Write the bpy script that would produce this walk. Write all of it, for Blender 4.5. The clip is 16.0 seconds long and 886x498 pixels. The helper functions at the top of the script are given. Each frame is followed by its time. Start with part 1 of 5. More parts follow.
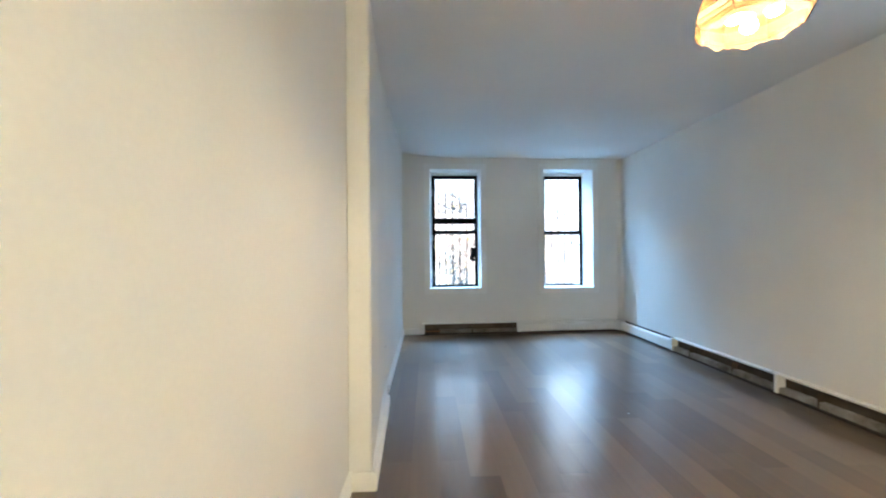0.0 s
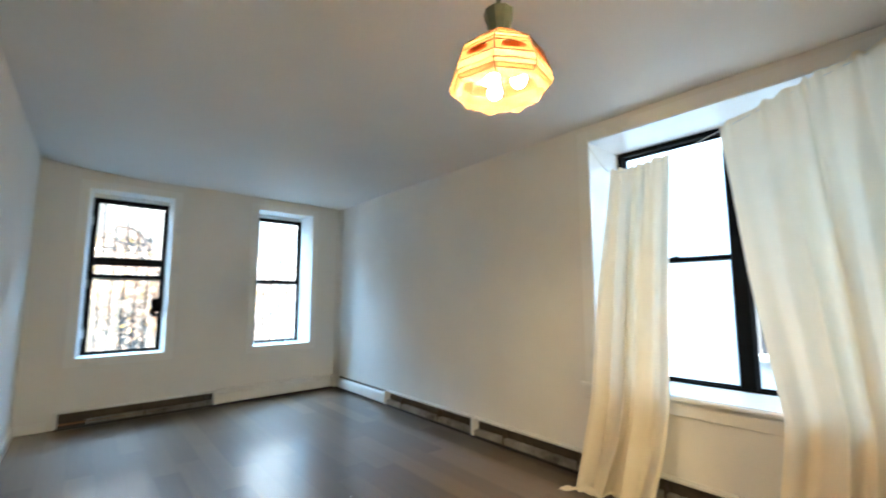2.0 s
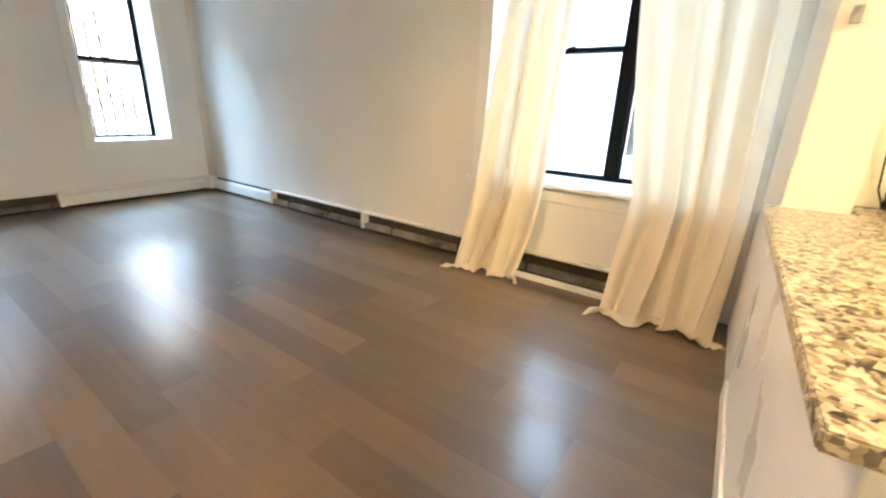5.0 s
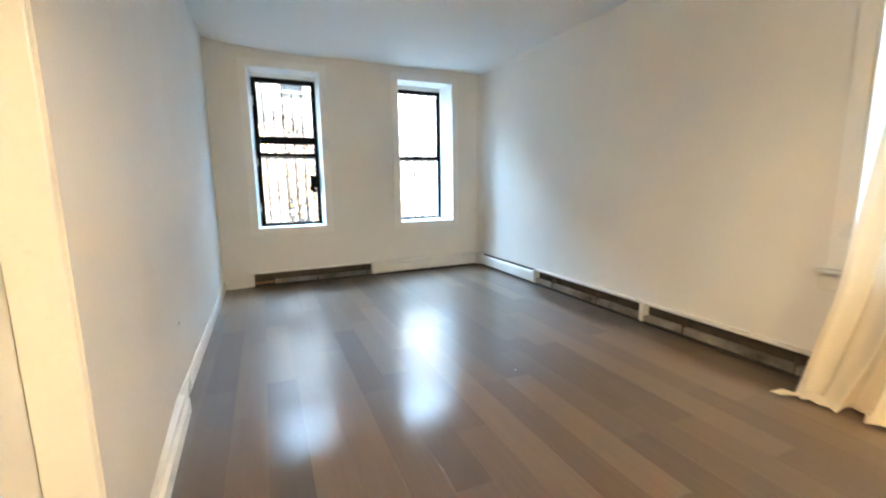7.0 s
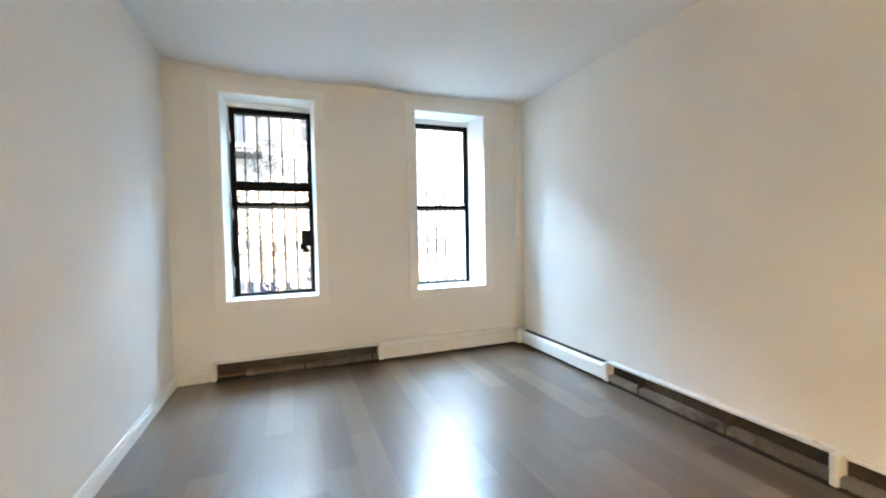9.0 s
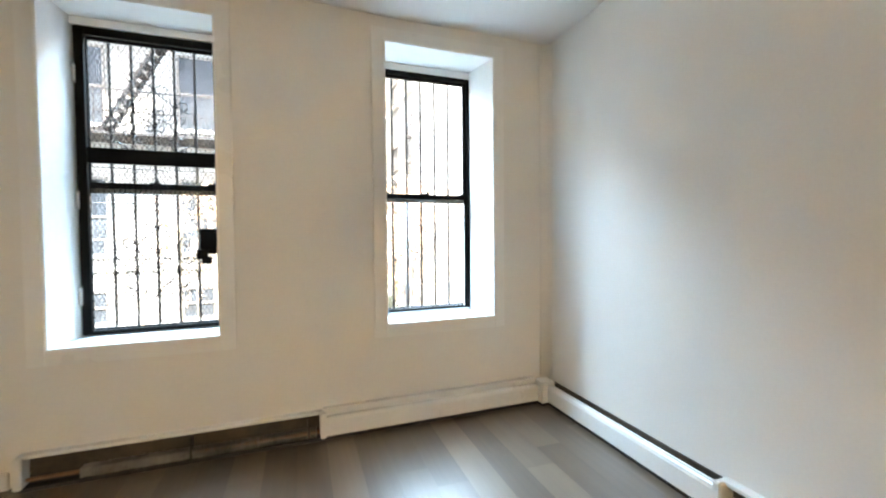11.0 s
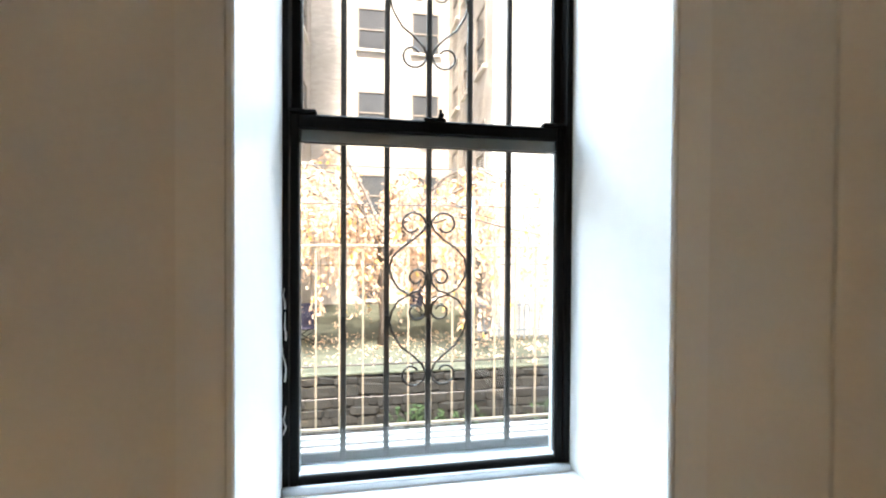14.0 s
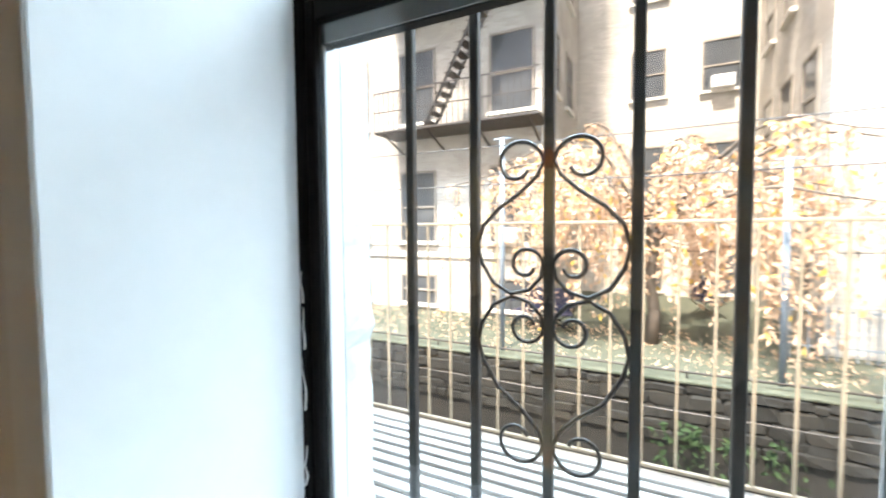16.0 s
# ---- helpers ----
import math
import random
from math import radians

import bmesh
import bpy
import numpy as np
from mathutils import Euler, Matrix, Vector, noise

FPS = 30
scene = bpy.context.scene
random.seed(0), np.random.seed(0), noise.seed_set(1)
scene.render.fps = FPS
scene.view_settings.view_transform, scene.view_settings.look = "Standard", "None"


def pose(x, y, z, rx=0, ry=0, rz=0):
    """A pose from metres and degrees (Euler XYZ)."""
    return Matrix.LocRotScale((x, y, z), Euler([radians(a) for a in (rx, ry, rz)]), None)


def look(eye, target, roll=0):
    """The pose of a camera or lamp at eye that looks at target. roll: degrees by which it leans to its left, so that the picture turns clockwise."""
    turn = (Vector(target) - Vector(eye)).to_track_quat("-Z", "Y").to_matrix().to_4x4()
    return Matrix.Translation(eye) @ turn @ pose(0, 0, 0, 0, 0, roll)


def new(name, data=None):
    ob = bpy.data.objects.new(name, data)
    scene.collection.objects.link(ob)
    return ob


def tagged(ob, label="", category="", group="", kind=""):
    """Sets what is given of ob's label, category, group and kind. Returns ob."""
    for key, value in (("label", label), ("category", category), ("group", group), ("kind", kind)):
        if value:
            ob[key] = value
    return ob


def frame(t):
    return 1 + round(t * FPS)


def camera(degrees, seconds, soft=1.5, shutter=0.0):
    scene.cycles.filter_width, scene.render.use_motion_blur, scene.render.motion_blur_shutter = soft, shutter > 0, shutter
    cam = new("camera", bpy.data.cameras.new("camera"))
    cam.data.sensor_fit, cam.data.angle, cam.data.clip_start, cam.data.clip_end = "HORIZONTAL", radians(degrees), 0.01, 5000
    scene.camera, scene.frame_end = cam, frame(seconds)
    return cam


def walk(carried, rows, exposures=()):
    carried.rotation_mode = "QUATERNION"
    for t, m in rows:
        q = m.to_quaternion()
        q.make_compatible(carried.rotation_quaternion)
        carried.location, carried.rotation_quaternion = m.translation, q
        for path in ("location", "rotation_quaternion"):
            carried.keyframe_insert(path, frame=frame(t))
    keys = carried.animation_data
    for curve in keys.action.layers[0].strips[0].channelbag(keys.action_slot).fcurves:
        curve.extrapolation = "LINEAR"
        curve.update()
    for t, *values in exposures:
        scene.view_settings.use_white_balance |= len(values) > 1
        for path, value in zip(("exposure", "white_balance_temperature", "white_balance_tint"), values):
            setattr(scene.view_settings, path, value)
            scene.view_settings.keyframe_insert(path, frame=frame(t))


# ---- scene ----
# lens of the hand-held camera and its walk from the kitchen end to the far window
cam = camera(93.2, 16.0, soft=1.9, shutter=0.4)
PATH = [
    (0, (0.154, 1.125, 1.379), (0.302, 3.120, 1.391), -0.5),
    (0.5, (0.170, 1.286, 1.362), (0.569, 3.244, 1.427), -0.5),
    (1, (0.206, 1.467, 1.380), (0.892, 3.342, 1.499), -0.1),
    (1.5, (0.232, 1.603, 1.398), (1.253, 3.312, 1.583), 0.0),
    (2, (0.271, 1.67, 1.453), (1.609, 3.139, 1.681), -0.1),
    (2.5, (0.267, 1.704, 1.478), (1.863, 2.888, 1.708), -0.5),
    (3, (0.271, 1.687, 1.483), (2.035, 2.617, 1.641), -0.3),
    (3.2, (0.27, 1.691, 1.466), (2.078, 2.54, 1.575), -0.1),
    (5.3, (0.432, 1.729, 1.282), (1.925, 2.837, 0.544), 0.6),
    (5.5, (0.339, 1.754, 1.287), (1.749, 2.961, 0.543), 0.3),
    (6, (0.335, 1.816, 1.265), (1.511, 3.303, 0.61), -0.7),
    (6.5, (0.239, 2.019, 1.313), (1.236, 3.687, 0.808), -0.5),
    (7, (0.334, 2.219, 1.311), (1.170, 4.016, 0.999), -0.8),
    (7.5, (0.417, 2.517, 1.352), (1.183, 4.358, 1.157), -1.2),
    (8, (0.553, 2.894, 1.374), (1.331, 4.732, 1.243), -1.4),
    (8.5, (0.731, 3.259, 1.348), (1.515, 5.097, 1.265), -1.5),
    (8.7, (0.801, 3.394, 1.362), (1.564, 5.241, 1.287), -1.3),
    (10.8, (1.601, 4.994, 1.405), (2.311, 6.862, 1.323), -0.6),
    (11, (1.709, 5.141, 1.374), (2.415, 7.011, 1.315), -0.5),
    (11.5, (1.826, 5.546, 1.418), (2.605, 7.387, 1.37), -0.2),
    (12, (1.997, 5.942, 1.428), (2.72, 7.806, 1.379), -0.1),
    (12.5, (2.162, 6.337, 1.439), (2.839, 8.219, 1.39), 0.2),
    (13, (2.325, 6.704, 1.444), (2.97, 8.596, 1.381), -0.4),
    (13.5, (2.496, 7.031, 1.418), (3.002, 8.965, 1.356), -0.3),
    (14, (2.635, 7.314, 1.39), (2.973, 9.285, 1.365), 0.3),
    (14.5, (2.755, 7.578, 1.371), (2.848, 9.576, 1.356), 0.2),
    (15, (2.819, 7.756, 1.359), (2.65, 9.749, 1.317), 0.3),
    (15.5, (2.911, 7.88, 1.362), (2.395, 9.81, 1.26), 0.2),
    (16, (2.953, 7.907, 1.346), (2.048, 9.688, 1.249), -0.4),
]
EXPOSURES = [(0.0, 3.05, 5150, 6), (1.0, 3.1, 5150, 4), (1.5, 3.0, 5300, 3), (2.5, 2.87, 6300, 8), (3.0, 2.84, 6450, 7), (5.5, 3.57, 6350, 11), (6.5, 3.48, 6350, 10), (7.5, 3.46, 5950, 8), (8.5, 3.64, 6350, 11),
             (11.0, 3.42, 7000, 13), (12.0, 3.08, 7550, 16), (13.0, 2.72, 7800, 17), (13.5, 2.55, 7900, 17), (14.0, 2.26, 8200, 19), (15.0, 2.00, 8300, 18), (15.5, 1.90, 8300, 18), (16.0, 1.90, 8100, 17)]
walk(cam, [(t, look(eye, target, roll)) for t, eye, target, roll in PATH], EXPOSURES)

# ---- world, sun and large lights ----
SUN_EL, SUN_AZ = 60, 190          # degrees; azimuth from north, clockwise
world = bpy.data.worlds.new("overcast_sky")
scene.world = world
world.use_nodes = True
sky = world.node_tree.nodes.new("ShaderNodeTexSky")
sky.sky_type, sky.sun_disc = "NISHITA", False
sky.sun_elevation, sky.sun_rotation = radians(SUN_EL), radians(SUN_AZ)
sky.air_density, sky.dust_density, sky.ozone_density = 1.0, 3.0, 1.5
back = world.node_tree.nodes["Background"]
back.inputs["Strength"].default_value = 0.15
world.node_tree.links.new(sky.outputs[0], back.inputs["Color"])

sun_data = bpy.data.lights.new("sun", "SUN")
sun_data.energy, sun_data.angle, sun_data.color = 4.5, radians(4), (1.0, 0.985, 0.965)
sun = new("sun", sun_data)
sun.matrix_world = look((0, 0, 30), (-math.sin(radians(SUN_AZ)) * 10, -math.cos(radians(SUN_AZ)) * 10, 30 - math.tan(radians(SUN_EL)) * 10))


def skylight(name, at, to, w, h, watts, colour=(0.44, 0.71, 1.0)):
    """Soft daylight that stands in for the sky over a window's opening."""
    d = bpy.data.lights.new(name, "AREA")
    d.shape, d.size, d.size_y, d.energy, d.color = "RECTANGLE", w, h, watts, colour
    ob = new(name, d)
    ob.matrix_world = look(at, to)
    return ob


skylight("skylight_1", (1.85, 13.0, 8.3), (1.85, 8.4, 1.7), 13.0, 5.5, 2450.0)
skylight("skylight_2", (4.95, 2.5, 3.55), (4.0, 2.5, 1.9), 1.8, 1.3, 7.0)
BULB, KITCHEN = 104.0, 68.0

# ---- materials ----


def nodes_of(name):
    m = bpy.data.materials.new(name)
    m.use_nodes = True
    nt = m.node_tree
    return m, nt, nt.nodes["Principled BSDF"]


def rgb(c):
    return (c[0], c[1], c[2], 1.0)


def surface(name, dark, light, rough=0.5, metal=0.0, grain=40.0, blotch=2.0, bump=0.1, stretch=(1, 1, 1), spec=0.5, per_piece=0.0, contrast=0.25, rough_var=0.1, dist=0.004, span=(0.3, 0.7)):
    """A painted, stone, wood or metal surface: two scales of colour change, and grain in the relief."""
    m, nt, b = nodes_of(name)
    N, L = nt.nodes.new, nt.links.new
    tc, mp = N("ShaderNodeTexCoord"), N("ShaderNodeMapping")
    mp.inputs["Scale"].default_value = stretch
    L(tc.outputs["Object"], mp.inputs["Vector"])
    vec = mp.outputs["Vector"]
    info = N("ShaderNodeObjectInfo")
    if per_piece:
        off = N("ShaderNodeVectorMath")
        off.operation = "MULTIPLY_ADD"
        off.inputs[1].default_value = (1, 1, 1)
        sc = N("ShaderNodeMath")
        sc.operation = "MULTIPLY"
        sc.inputs[1].default_value = 37.0
        L(info.outputs["Random"], sc.inputs[0])
        L(vec, off.inputs[0])
        L(sc.outputs[0], off.inputs[2])
        vec = off.outputs[0]
    n1, n2 = N("ShaderNodeTexNoise"), N("ShaderNodeTexNoise")
    n1.inputs["Scale"].default_value, n1.inputs["Detail"].default_value = blotch, 4
    n2.inputs["Scale"].default_value, n2.inputs["Detail"].default_value = grain, 6
    L(vec, n1.inputs["Vector"])
    L(vec, n2.inputs["Vector"])
    mix = N("ShaderNodeMix")
    mix.data_type = "FLOAT"
    mix.inputs[0].default_value = contrast
    L(n1.outputs["Fac"], mix.inputs[2])
    L(n2.outputs["Fac"], mix.inputs[3])
    fac = mix.outputs[0]
    if per_piece:
        add = N("ShaderNodeMath")
        add.operation = "MULTIPLY_ADD"
        add.inputs[1].default_value = per_piece
        L(info.outputs["Random"], add.inputs[0])
        sub = N("ShaderNodeMath")
        sub.operation = "SUBTRACT"
        sub.inputs[1].default_value = per_piece / 2
        L(fac, sub.inputs[0])
        L(sub.outputs[0], add.inputs[2])
        fac = add.outputs[0]
    ramp = N("ShaderNodeValToRGB")
    ramp.color_ramp.elements[0].position, ramp.color_ramp.elements[0].color = span[0], rgb(dark)
    ramp.color_ramp.elements[1].position, ramp.color_ramp.elements[1].color = span[1], rgb(light)
    L(fac, ramp.inputs[0])
    L(ramp.outputs[0], b.inputs["Base Color"])
    rr = N("ShaderNodeMapRange")
    rr.inputs["To Min"].default_value, rr.inputs["To Max"].default_value = max(0.02, rough - rough_var), min(1, rough + rough_var)
    L(n1.outputs["Fac"], rr.inputs[0])
    L(rr.outputs[0], b.inputs["Roughness"])
    b.inputs["Metallic"].default_value = metal
    b.inputs["Specular IOR Level"].default_value = spec
    if bump:
        bp = N("ShaderNodeBump")
        bp.inputs["Strength"].default_value, bp.inputs["Distance"].default_value = bump, dist
        L(mix.outputs[0], bp.inputs["Height"])
        L(bp.outputs[0], b.inputs["Normal"])
    return m


def thin_cloth(name, dark, light, through_it=0.5):
    m, nt, b = nodes_of(name)
    N, L = nt.nodes.new, nt.links.new
    tc, n = N("ShaderNodeTexCoord"), N("ShaderNodeTexNoise")
    n.inputs["Scale"].default_value, n.inputs["Detail"].default_value = 6.0, 5
    L(tc.outputs["Object"], n.inputs["Vector"])
    ramp = N("ShaderNodeValToRGB")
    ramp.color_ramp.elements[0].position, ramp.color_ramp.elements[0].color = 0.3, rgb(dark)
    ramp.color_ramp.elements[1].position, ramp.color_ramp.elements[1].color = 0.7, rgb(light)
    L(n.outputs["Fac"], ramp.inputs[0])
    d, t, mx = N("ShaderNodeBsdfDiffuse"), N("ShaderNodeBsdfTranslucent"), N("ShaderNodeMixShader")
    mx.inputs[0].default_value = through_it
    wave = N("ShaderNodeTexNoise")
    wave.inputs["Scale"].default_value = 350.0
    L(tc.outputs["Object"], wave.inputs["Vector"])
    bp = N("ShaderNodeBump")
    bp.inputs["Strength"].default_value, bp.inputs["Distance"].default_value = 0.15, 0.002
    L(wave.outputs["Fac"], bp.inputs["Height"])
    for s in (d, t):
        L(ramp.outputs[0], s.inputs["Color"])
        L(bp.outputs[0], s.inputs["Normal"])
    L(d.outputs[0], mx.inputs[1])
    L(t.outputs[0], mx.inputs[2])
    L(mx.outputs[0], nt.nodes["Material Output"].inputs["Surface"])
    return m


def pane_glass(name, gloss=0.05, tint=(0.96, 0.98, 0.98)):
    m, nt, b = nodes_of(name)
    N, L = nt.nodes.new, nt.links.new
    t, g, mx = N("ShaderNodeBsdfTransparent"), N("ShaderNodeBsdfGlossy"), N("ShaderNodeMixShader")
    t.inputs["Color"].default_value = rgb(tint)
    g.inputs["Roughness"].default_value = 0.02
    mx.inputs[0].default_value = gloss
    L(t.outputs[0], mx.inputs[1])
    L(g.outputs[0], mx.inputs[2])
    L(mx.outputs[0], nt.nodes["Material Output"].inputs["Surface"])
    return m


def glow(name, colour, strength):
    m, nt, b = nodes_of(name)
    b.inputs["Base Color"].default_value = rgb(colour)
    b.inputs["Emission Color"].default_value = rgb(colour)
    b.inputs["Emission Strength"].default_value = strength
    return m


def granite(name):
    m, nt, b = nodes_of(name)
    N, L = nt.nodes.new, nt.links.new
    tc, v, n = N("ShaderNodeTexCoord"), N("ShaderNodeTexVoronoi"), N("ShaderNodeTexNoise")
    v.inputs["Scale"].default_value, n.inputs["Scale"].default_value = 85.0, 22.0
    n.inputs["Detail"].default_value = 8
    L(tc.outputs["Object"], v.inputs["Vector"])
    L(tc.outputs["Object"], n.inputs["Vector"])
    sep = N("ShaderNodeSeparateColor")
    L(v.outputs["Color"], sep.inputs[0])
    mix = N("ShaderNodeMix")
    mix.data_type = "FLOAT"
    mix.inputs[0].default_value = 0.55
    L(sep.outputs[0], mix.inputs[2])
    L(n.outputs["Fac"], mix.inputs[3])
    ramp = N("ShaderNodeValToRGB")
    e = ramp.color_ramp.elements
    e[0].position, e[0].color = 0.25, rgb((0.05, 0.04, 0.03))
    e[1].position, e[1].color = 0.75, rgb((0.62, 0.55, 0.42))
    k = e.new(0.42)
    k.color = rgb((0.28, 0.23, 0.16))
    k = e.new(0.55)
    k.color = rgb((0.42, 0.36, 0.26))
    L(mix.outputs[0], ramp.inputs[0])
    L(ramp.outputs[0], b.inputs["Base Color"])
    b.inputs["Roughness"].default_value = 0.18
    return m


def plank_wood(name, dark, light):
    """Laminate planks: one tone a plank, soft cloudy figure along it and faint fine grain, satin finish."""
    m, nt, b = nodes_of(name)
    N, L = nt.nodes.new, nt.links.new
    tc, info, off = N("ShaderNodeTexCoord"), N("ShaderNodeObjectInfo"), N("ShaderNodeVectorMath")
    off.operation = "MULTIPLY_ADD"
    off.inputs[1].default_value = (1, 1, 1)
    far = N("ShaderNodeMath")
    far.operation = "MULTIPLY"
    far.inputs[1].default_value = 53.0
    L(info.outputs["Random"], far.inputs[0])
    L(tc.outputs["Object"], off.inputs[0])
    L(far.outputs[0], off.inputs[2])

    def figure(sx, sy, detail, dist):
        mp, n = N("ShaderNodeMapping"), N("ShaderNodeTexNoise")
        mp.inputs["Scale"].default_value = (sx, sy, 1)
        n.inputs["Scale"].default_value, n.inputs["Detail"].default_value, n.inputs["Distortion"].default_value = 1.0, detail, dist
        L(off.outputs[0], mp.inputs["Vector"])
        L(mp.outputs[0], n.inputs["Vector"])
        return n.outputs["Fac"]

    def weigh(value, share, base):
        k = N("ShaderNodeMath")
        k.operation = "MULTIPLY_ADD"
        k.inputs[1].default_value = share
        L(value, k.inputs[0])
        if isinstance(base, float):
            k.inputs[2].default_value = base
        else:
            L(base, k.inputs[2])
        return k.outputs[0]

    cloud, streak, grain = figure(9, 1.1, 2, 0.6), figure(38, 1.6, 2, 0.3), figure(170, 5, 1, 0.0)
    fac = weigh(info.outputs["Random"], 0.60, -0.14)
    fac = weigh(cloud, 0.30, fac)
    fac = weigh(streak, 0.24, fac)
    fac = weigh(grain, 0.10, fac)
    ramp = N("ShaderNodeValToRGB")
    ramp.color_ramp.elements[0].position, ramp.color_ramp.elements[0].color = 0.0, rgb(dark)
    ramp.color_ramp.elements[1].position, ramp.color_ramp.elements[1].color = 1.0, rgb(light)
    L(fac, ramp.inputs[0])
    L(ramp.outputs[0], b.inputs["Base Color"])
    L(weigh(cloud, 0.08, 0.38), b.inputs["Roughness"])
    b.inputs["Specular IOR Level"].default_value = 0.45
    b.inputs["Coat Weight"].default_value, b.inputs["Coat IOR"].default_value = 1.0, 1.45
    L(weigh(cloud, 0.06, 0.155), b.inputs["Coat Roughness"])
    bp = N("ShaderNodeBump")
    bp.inputs["Strength"].default_value, bp.inputs["Distance"].default_value = 0.03, 0.0006
    L(streak, bp.inputs["Height"])
    L(bp.outputs[0], b.inputs["Normal"])
    return m


M_WALL = surface("wall_paint", (0.70, 0.68, 0.64), (0.78, 0.76, 0.72), 0.55, grain=70, blotch=1.2, bump=0.25, contrast=0.3, dist=0.003)
M_CEIL = surface("ceiling_paint", (0.74, 0.73, 0.71), (0.80, 0.79, 0.77), 0.7, grain=60, blotch=0.9, bump=0.25, contrast=0.3)
M_TRIM = surface("gloss_trim_paint", (0.74, 0.73, 0.70), (0.82, 0.81, 0.78), 0.3, grain=50, blotch=2.5, bump=0.2, contrast=0.3, dist=0.003)
M_JAMB = surface("window_reveal_paint", (0.80, 0.81, 0.80), (0.86, 0.87, 0.86), 0.30, grain=26, blotch=2.0, bump=0.25, contrast=0.4, dist=0.003, rough_var=0.03)
M_WOOD = plank_wood("grey_brown_plank", (0.060, 0.042, 0.029), (0.186, 0.130, 0.089))
M_SUB = surface("dark_subfloor", (0.02, 0.016, 0.012), (0.04, 0.03, 0.025), 0.8)
M_BLACK = surface("black_painted_metal", (0.002, 0.002, 0.002), (0.006, 0.006, 0.006), 0.6, grain=60, blotch=5, bump=0.15, contrast=0.3, spec=0.07)
M_IRON = surface("dark_wrought_iron", (0.018, 0.015, 0.014), (0.055, 0.045, 0.040), 0.5, metal=0.2, grain=90, blotch=8, bump=0.3)
M_ALU = surface("dull_aluminium", (0.30, 0.31, 0.32), (0.48, 0.49, 0.50), 0.4, metal=0.7, grain=60, blotch=4, bump=0.1)
M_ENAMEL = surface("white_enamel", (0.66, 0.65, 0.62), (0.78, 0.77, 0.74), 0.3, grain=45, blotch=3, bump=0.08)
M_BACK = surface("stained_back_plate", (0.030, 0.022, 0.015), (0.095, 0.074, 0.052), 0.6, metal=0.3, grain=24, blotch=3, bump=0.2)
M_FIN = surface("dusty_fins", (0.09, 0.08, 0.07), (0.44, 0.415, 0.375), 0.6, metal=0.25, grain=30, blotch=5, bump=0.1)
M_COPPER = surface("dull_copper_pipe", (0.20, 0.11, 0.06), (0.36, 0.20, 0.11), 0.4, metal=0.8)
M_GAP_SHADE = surface("heater_gap_shade", (0.012, 0.010, 0.008), (0.03, 0.024, 0.02), 0.6)
M_CLOTH = thin_cloth("cream_curtain_cloth", (0.85, 0.76, 0.59), (0.89, 0.80, 0.63), 0.31)
M_CORD = surface("white_cord", (0.6, 0.58, 0.54), (0.75, 0.73, 0.7), 0.6)
M_PANE = pane_glass("window_glass")
M_GRANITE = granite("speckled_granite")
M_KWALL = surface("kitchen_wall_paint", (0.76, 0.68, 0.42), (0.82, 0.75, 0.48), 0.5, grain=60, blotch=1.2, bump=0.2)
M_SHELF = surface("painted_shelf", (0.70, 0.66, 0.56), (0.80, 0.76, 0.66), 0.4, grain=40, blotch=3, bump=0.1)
M_DARKPL = surface("dark_brown_plastic", (0.007, 0.005, 0.004), (0.014, 0.010, 0.008), 0.5, spec=0.12)
M_GREYPL = surface("pale_plastic", (0.55, 0.52, 0.46), (0.66, 0.63, 0.56), 0.4)
M_RED = surface("red_paint", (0.45, 0.02, 0.03), (0.60, 0.04, 0.05), 0.35)
# near-black colour that puts the shade of the heaters' gaps into thin parts
M_BRASS = surface("verdigris_brass", (0.10, 0.12, 0.09), (0.22, 0.24, 0.17), 0.4, metal=0.7, grain=50, blotch=9)
M_LEAD = surface("lead_came", (0.05, 0.04, 0.035), (0.10, 0.08, 0.07), 0.5, metal=0.5)
M_AMBER = thin_cloth("amber_art_glass", (0.050, 0.022, 0.008), (0.074, 0.034, 0.012), 0.6)
M_ORANGE = thin_cloth("orange_art_glass", (0.20, 0.058, 0.012), (0.28, 0.084, 0.020), 0.6)
M_CREAMGL = thin_cloth("cream_art_glass", (0.090, 0.052, 0.022), (0.130, 0.076, 0.033), 0.6)
M_BULB = glow("warm_bulb", (1.0, 0.68, 0.36), BULB)
M_KBULB = glow("kitchen_diffuser", (1.0, 0.76, 0.39), KITCHEN)
# outside


